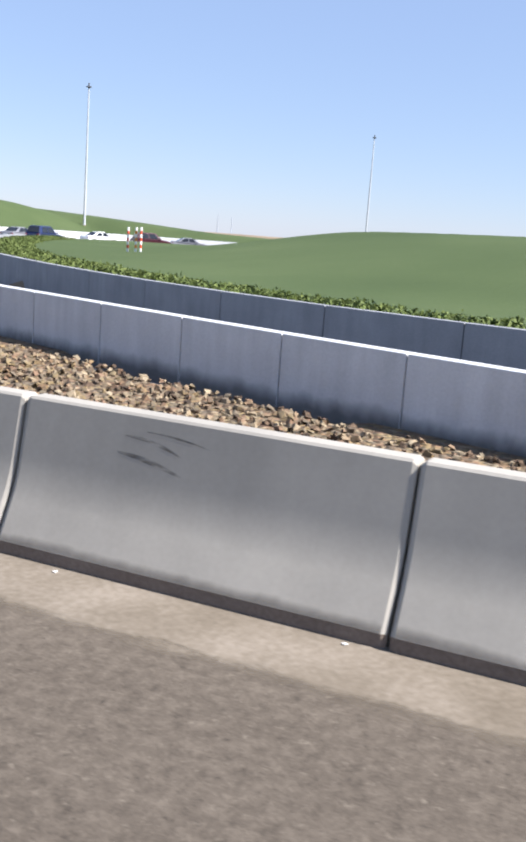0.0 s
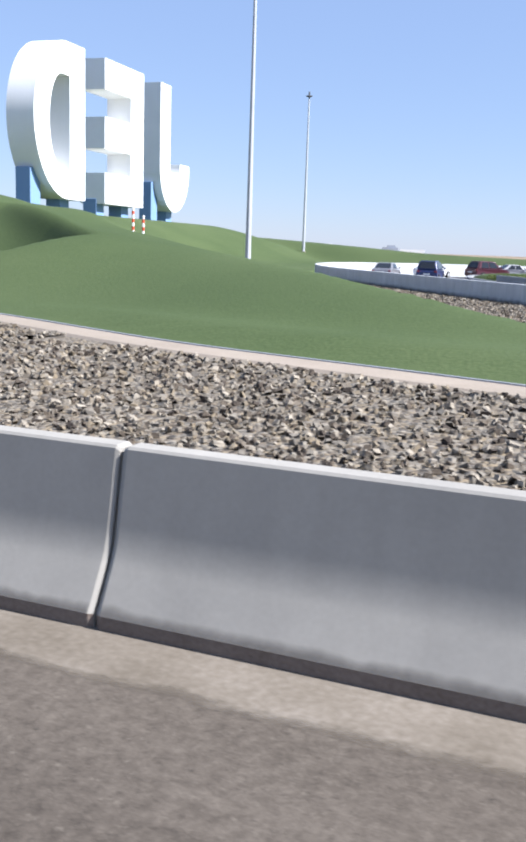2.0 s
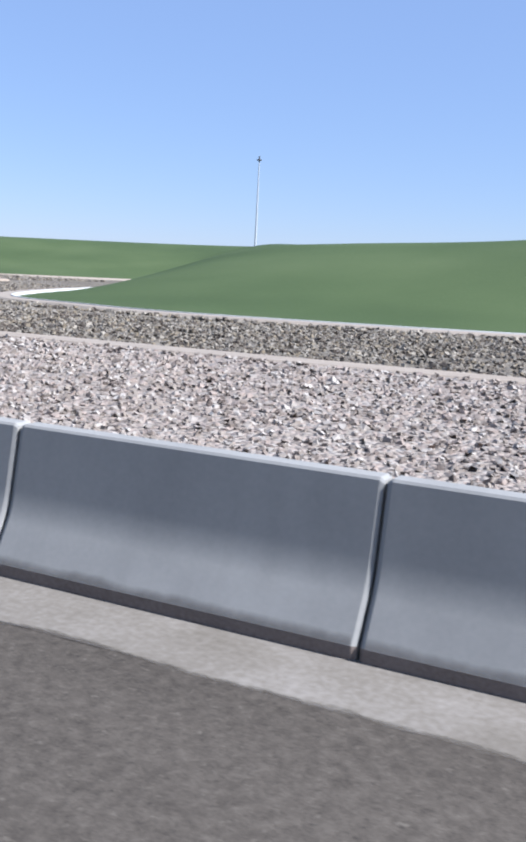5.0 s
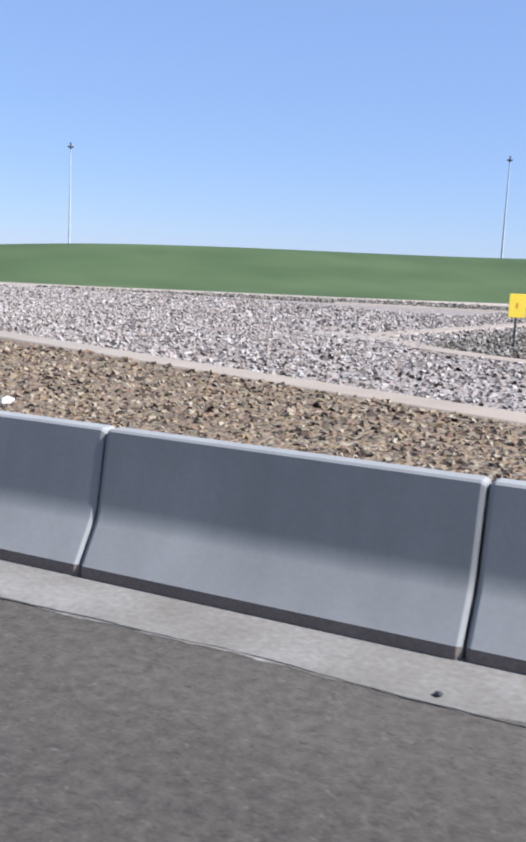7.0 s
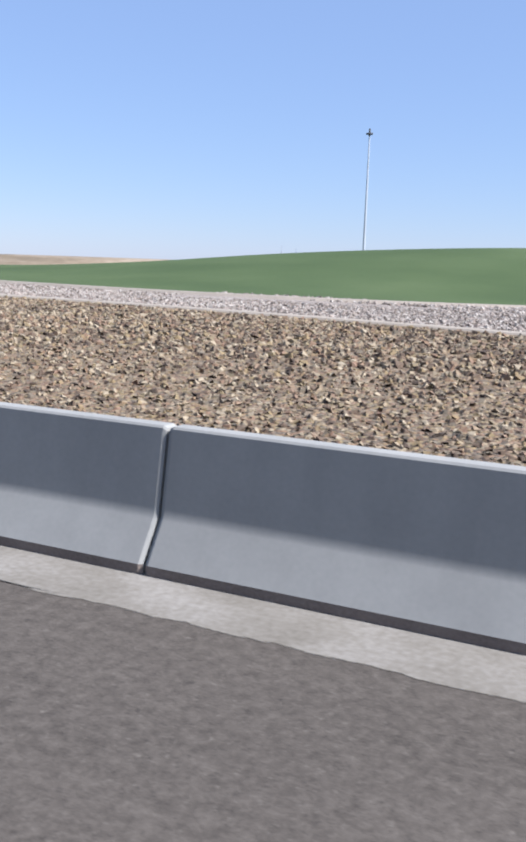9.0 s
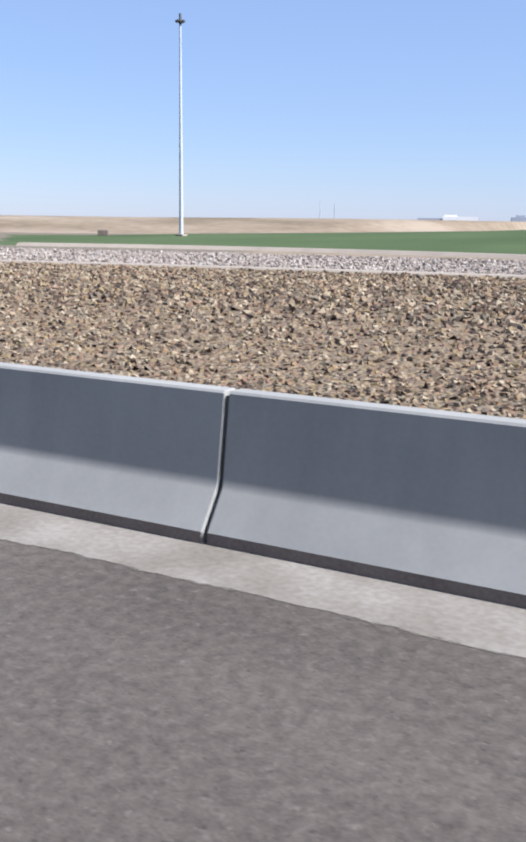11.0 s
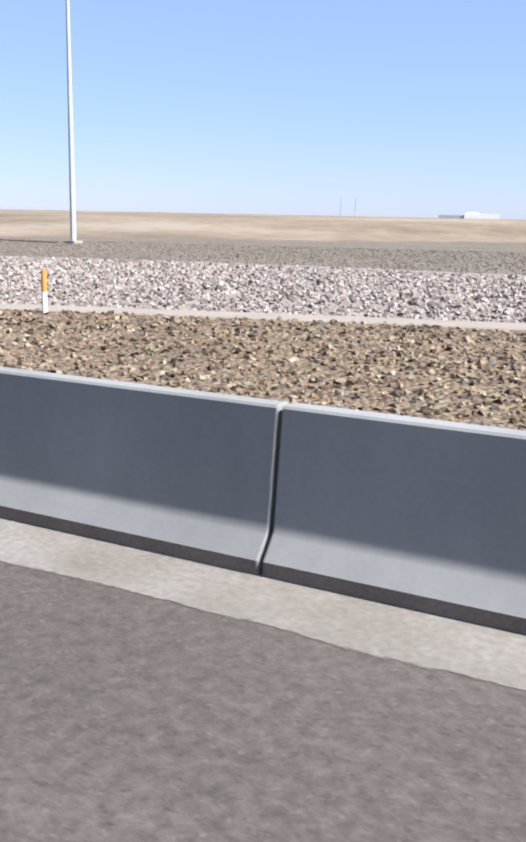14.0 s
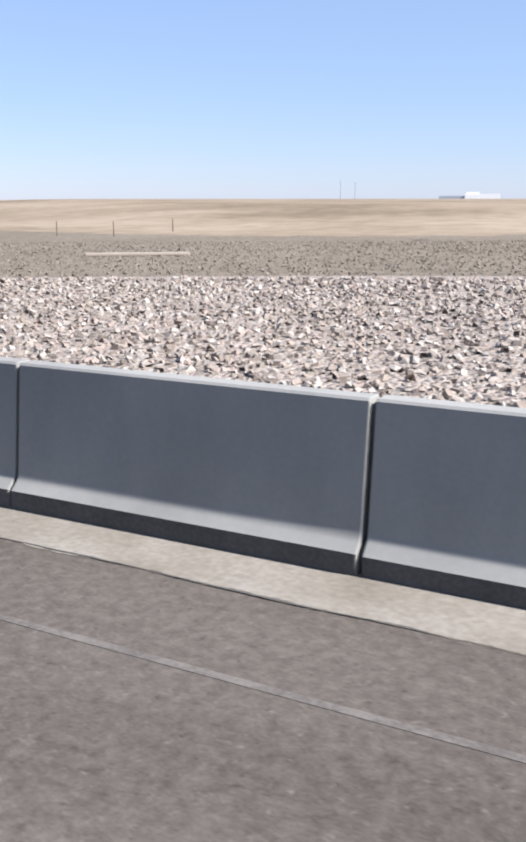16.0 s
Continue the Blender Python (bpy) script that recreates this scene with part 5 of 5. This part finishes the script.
    for sy in (-1, 1):
        for name, u0, u1 in (("front_side_window", 0.53, 0.88), ("rear_side_window", 0.14, 0.49)):
            glazing(name, ((r0, sy * w0, low), (f0, sy * w0, low), (f1, sy * w1, roof), (r1, sy * w1, roof)), u0, u1, 0.14, 0.84, (0, sy * 0.014, 0.006))
        part("mirror", boxed(f0 - 0.28, sy * (w + 0.06), deck + 0.1, 0.12, 0.2, 0.13, 0.03), paint, root)
    for sx in (-h + 0.85, h - 0.9):
        for sy in (-1, 1):
            bm = tube(0.33, 0.33, -0.11, 0.11, 20)
            bmesh.ops.rotate(bm, verts=bm.verts, matrix=Matrix.Rotation(math.pi / 2, 3, "X"))
            bmesh.ops.translate(bm, vec=(sx, sy * (w - 0.1), 0.33), verts=bm.verts)
            wheel = part("wheel", bm, TYRE, root)
            bm = tube(0.2, 0.2, -0.02, 0.02, 16)
            bmesh.ops.rotate(bm, verts=bm.verts, matrix=Matrix.Rotation(math.pi / 2, 3, "X"))
            bmesh.ops.translate(bm, vec=(sx, sy * (w + 0.005), 0.33), verts=bm.verts)
            part("rim", bm, STEEL, wheel, "silver rim")
    for sy in (-1, 1):
        part("tail_lamp", boxed(-h + 0.09, sy * (w - 0.24), deck - 0.15, 0.12, 0.26, 0.13, 0.03), LAMP_RED, root, "red tail lamp")
        part("headlight", boxed(h - 0.12, sy * (w - 0.33), 0.64, 0.16, 0.32, 0.13, 0.03), PALE, root, "clear headlight")
    part("number_plate", boxed(-h - 0.012, 0, 0.66, 0.02, 0.5, 0.12), PALE, root, "pale plate")
    part("rear_bumper", boxed(-h + 0.03, 0, 0.42, 0.14, width - 0.34, 0.2, 0.05), paint, root)


def paint(name, c):
    return shader(name, ((0.3, c), (0.7, tuple(v * 1.08 for v in c))), 2, 0.28, 0.0, 20, metal=0.15, spec=0.5)


SILVER, BLUE_CAR, GREY_CAR = paint("silver_paint", (0.55, 0.55, 0.56)), paint("light_blue_paint", (0.17, 0.215, 0.29)), paint("grey_paint", (0.2, 0.2, 0.22))
NAVY, WHITE_CAR, MAROON = paint("navy_paint", (0.02, 0.03, 0.09)), paint("white_paint", (0.75, 0.75, 0.75)), paint("maroon_paint", (0.055, 0.012, 0.02))
car((-34.4, 30.4), 124, BLUE_CAR, "light blue saloon car driving up the ramp")
car((-42.0, 38.9), 120, SILVER, "silver saloon car driving up the ramp")
car((-59.4, 73.1), 95, GREY_CAR, "grey saloon car on the ramp bend")
car((-55.4, 72.0), 95, NAVY, "dark blue estate car on the ramp bend", True)
car((-58.5, 86.0), 72, WHITE_CAR, "white saloon car on the ramp bend")
car((-54.0, 89.5), 55, MAROON, "dark red estate car on the ramp bend", True)
car((-52.5, 95.8), 40, GREY_CAR, "grey saloon car leaving the ramp bend")


# ---- distance ----
def far_building(name, at, w, d, h, material, label, steps=()):
    root = thing(name, (*at, -2), label, "building", rz=18)
    part("wall", boxed(0, 0, h / 2, w, d, h), material, root)
    for (ox, ww, hh) in steps:
        part("roof_block", boxed(ox, 0, h + hh / 2, ww, d * 0.8, hh), material, root)


HAZE_WHITE = shader("far_white_hall", ((0.3, (0.72, 0.72, 0.7)), (0.7, (0.8, 0.8, 0.79))), 0.01, 0.7, 0, 0.1)
# blue-grey of far halls and radio masts has distance haze mixed in
HAZE_GREY = shader("hazed_far_grey", ((0.3, (0.3, 0.33, 0.38)), (0.7, (0.38, 0.41, 0.46))), 0.01, 0.8, 0, 0.1)
far_building("terminal_hall", (-1612, 4545), 165, 60, 31, HAZE_WHITE, "long white airport hall far off in haze", ((-45, 60, 8),))
far_building("terminal_wing", (-1748, 4500), 120, 50, 22, HAZE_GREY, "low grey wing of a far airport hall")
far_building("office_block", (-1345, 4620), 75, 50, 30, HAZE_GREY, "grey block far off in haze", ((5, 40, 10),))
far_building("terminal_shed", (-1240, 4650), 120, 50, 22, HAZE_WHITE, "low white shed far off in haze")
for x, y, hgt in ((-2140, 4080, 95), (-2080, 4110, 85)):
    root = thing("radio_mast", (x, y, -2), "thin radio mast far off in haze", "mast")
    part("shaft", tube(2.2, 1.3, 0, hgt, 4), HAZE_GREY, root)


# ---- litter on the gutter and road ----
def scrap(at, size, material, label, z=0.006):
    rng = random.Random(int(at[0] * 10) * 7 + 3)
    bm = bmesh.new()
    bmesh.ops.create_icosphere(bm, subdivisions=1, radius=size)
    for v in bm.verts:
        v.co = Vector((v.co.x * rng.uniform(0.6, 1.5), v.co.y * rng.uniform(0.6, 1.3), max(-0.2 * size, v.co.z * rng.uniform(0.3, 0.8))))
    me = bpy.data.meshes.new("litter")
    bm.to_mesh(me)
    bm.free()
    me.materials.append(material)
    me.shade_flat()
    ob = new("litter", me)
    ob.matrix_world = pose(at[0], at[1], z + size * 0.2, 0, 0, rng.uniform(0, 180))
    tagged(ob, label, "litter", "litter along the barrier")


for at in ((0.52, -0.08), (2.3, -0.06), (-8.93, -0.08), (-18.47, -0.1), (-79.15, -0.93), (-127.81, -0.12), (-210.76, -0.72), (-215.7, -0.55), (-251.0, -0.06), (-81.8, -0.07), (-262.0, -0.06)):
    scrap(at, 0.014 if at[0] != -127.81 else 0.04, PALE, "crumpled white paper scrap on the roadside")
scrap((-292.17, -0.15), 0.045, TARRED, "dark lump of rubber on the gutter")
scrap((-271.03, -1.08), 0.03, DARK, "dark scrap of rubber on the asphalt")
scrap((-79.7, -0.88), 0.02, DARK, "dark scrap of rubber on the asphalt")
scrap((-140.0, -0.48), 0.03, DARK, "dark scrap of rubber on the gutter")
scrap((-146.1, 3.5), 0.09, PALE, "white plastic scrap on the gravel", LEVEL + 0.08)


def flat_mark(name, outline, material, label, z=0.0045):
    me = mesh_of(name, [(x, y, z) for x, y in outline], [tuple(range(len(outline)))], (material,))
    tagged(new(name, me), label, "stain", kind="structure")


def blot(cx, cy, rx, ry, seed):
    rng = random.Random(seed)
    return [(cx + rx * math.cos(a) * (1 + 0.16 * math.sin(3 * a + seed) + 0.1 * math.sin(7 * a) + rng.uniform(-0.05, 0.05)), cy + ry * math.sin(a) * (1 + 0.14 * math.sin(2 * a + seed) + 0.1 * math.cos(5 * a))) for a in [k * math.pi / 24 for k in range(48)]]


def soaked(name, at, reach):
    """Oil soaked into the road, thinning out from the middle of the spot."""
    m = shader(name, ((0.3, (0.022, 0.019, 0.017)), (0.7, (0.045, 0.039, 0.034))), 5, 0.8, 0.0, 40)
    nt = m.node_tree
    geo, away = nt.nodes.new("ShaderNodeNewGeometry"), nt.nodes.new("ShaderNodeVectorMath")
    away.operation = "DISTANCE"
    away.inputs[1].default_value = (*at, 0.0045)
    nt.links.new(geo.outputs["Position"], away.inputs[0])
    ragged = node(nt, "ShaderNodeTexNoise", Scale=14.0, Detail=4.0, Vector=geo.outputs["Position"]).outputs["Fac"]
    value = calc(nt, "MULTIPLY_ADD", calc(nt, "SUBTRACT", ragged, 0.5), 0.16, away.outputs["Value"])
    thin = node(nt, "ShaderNodeMapRange", Value=value, From_Min=0.0, From_Max=reach, To_Min=0.75, To_Max=0.0).outputs[0]
    nt.links.new(thin, nt.nodes["Principled BSDF"].inputs["Alpha"])
    return m


STAIN = shader("oily_asphalt", ((0.3, (0.032, 0.028, 0.025)), (0.7, (0.062, 0.055, 0.048))), 5, 0.8, 0.0, 40)
STAIN.node_tree.nodes["Principled BSDF"].inputs["Alpha"].default_value = 0.6        # soaked in, not a coat
OIL = soaked("oil_spot", (-28.16, -0.86), 0.2)
flat_mark("road_stain_oil", blot(-28.16, -0.86, 0.24, 0.2, 1), OIL, "dark oily stain on the asphalt")
flat_mark("road_stain_skid", [(-251.98, -1.03), (-251.85, -0.97), (-251.72, -0.84), (-251.7, -0.87), (-251.84, -1.0), (-251.95, -1.06)], STAIN, "short dark skid mark on the asphalt")
SEAL = shader("crack_seal", ((0.35, (0.09, 0.082, 0.073)), (0.65, (0.165, 0.154, 0.139))), 14, 0.9, 0.1, 50, patch=0.6)


def ragged_line(points, width, seed):
    rng = random.Random(seed)
    line = smooth_line(points, 0.03)
    left = [(x - width * rng.uniform(0.2, 1.2), y) for x, y in line]
    return left + [(x + width * rng.uniform(0.2, 1.2), y) for x, y in reversed(line)]


flat_mark("road_stain_seal", ragged_line([(-262.1, -1.2), (-262.15, -1.02), (-262.1, -0.86), (-262.17, -0.75), (-262.24, -0.64)], 0.016, 4), SEAL, "pale crack seal on the asphalt")
scrap((-10.5, 8.5), 0.05, PALE, "white plastic scrap on the gravel", LEVEL + 0.06)
scrap((-13.9, 7.3), 0.05, PALE, "white plastic scrap beside the footing", LEVEL - 0.1)


# ---- desert clutter ----
def stone_block(at, size, rz, label, material):
    z = float(terrain(*at))
    root = thing("stone_block", (*at, z), label, "block", rz=rz)
    part("block", boxed(0, 0, size[2] / 2 - 0.05, *size, 0.05), material, root)


BROWN = shader("weathered_block", ((0.3, (0.1, 0.075, 0.058)), (0.7, (0.17, 0.13, 0.105))), 3, 0.9, 0.3, 25, patch=0.6)
stone_block((-329.0, 38.8), (1.5, 0.6, 0.4), 10, "low brown concrete block on the dusty gravel", BROWN)
stone_block((-273.2, 64.0), (0.9, 0.6, 0.5), 30, "brown rubble block at the end of the lawn", BROWN)


def hose(points, r, label):
    line = smooth_line(points, 0.6)
    verts, faces = [], []
    for i, (x, y) in enumerate(line):
        z = float(terrain(x, y)) + r * 0.7
        for k in range(6):
            a = k * math.pi / 3
            verts.append((x - 0.45 * r * math.cos(a), y + 0.9 * r * math.cos(a), z + r * math.sin(a)))
    for i in range(len(line) - 1):
        for k in range(6):
            faces.append((i * 6 + k, i * 6 + (k + 1) % 6, i * 6 + 6 + (k + 1) % 6, i * 6 + 6 + k))
    tagged(new("hose", mesh_of("hose", verts, faces, (BROWN,), smooth=True)), label, "hose")


hose([(-328.3, 38.4), (-325, 38.0), (-321.5, 37.6), (-318.9, 37.0), (-315.9, 36.6)], 0.04, "brown hose lying from the block to the light mast")
stone_block((-338.6, 20.2), (3.3, 0.3, 0.14), 36, "pale concrete strip lying on the dusty ground", KERB)


def stake(at, height):
    z = float(terrain(*at))
    root = thing("stake", (*at, z), "thin weathered wooden stake in the desert sand", "stake", "stakes in the sand")
    part("shaft", tube(0.035, 0.028, -0.1, height, 6), BROWN, root)


for at in ((-353.1, 33.3), (-349.6, 33.4), (-350.7, 40.2)):
    stake(at, 0.7)
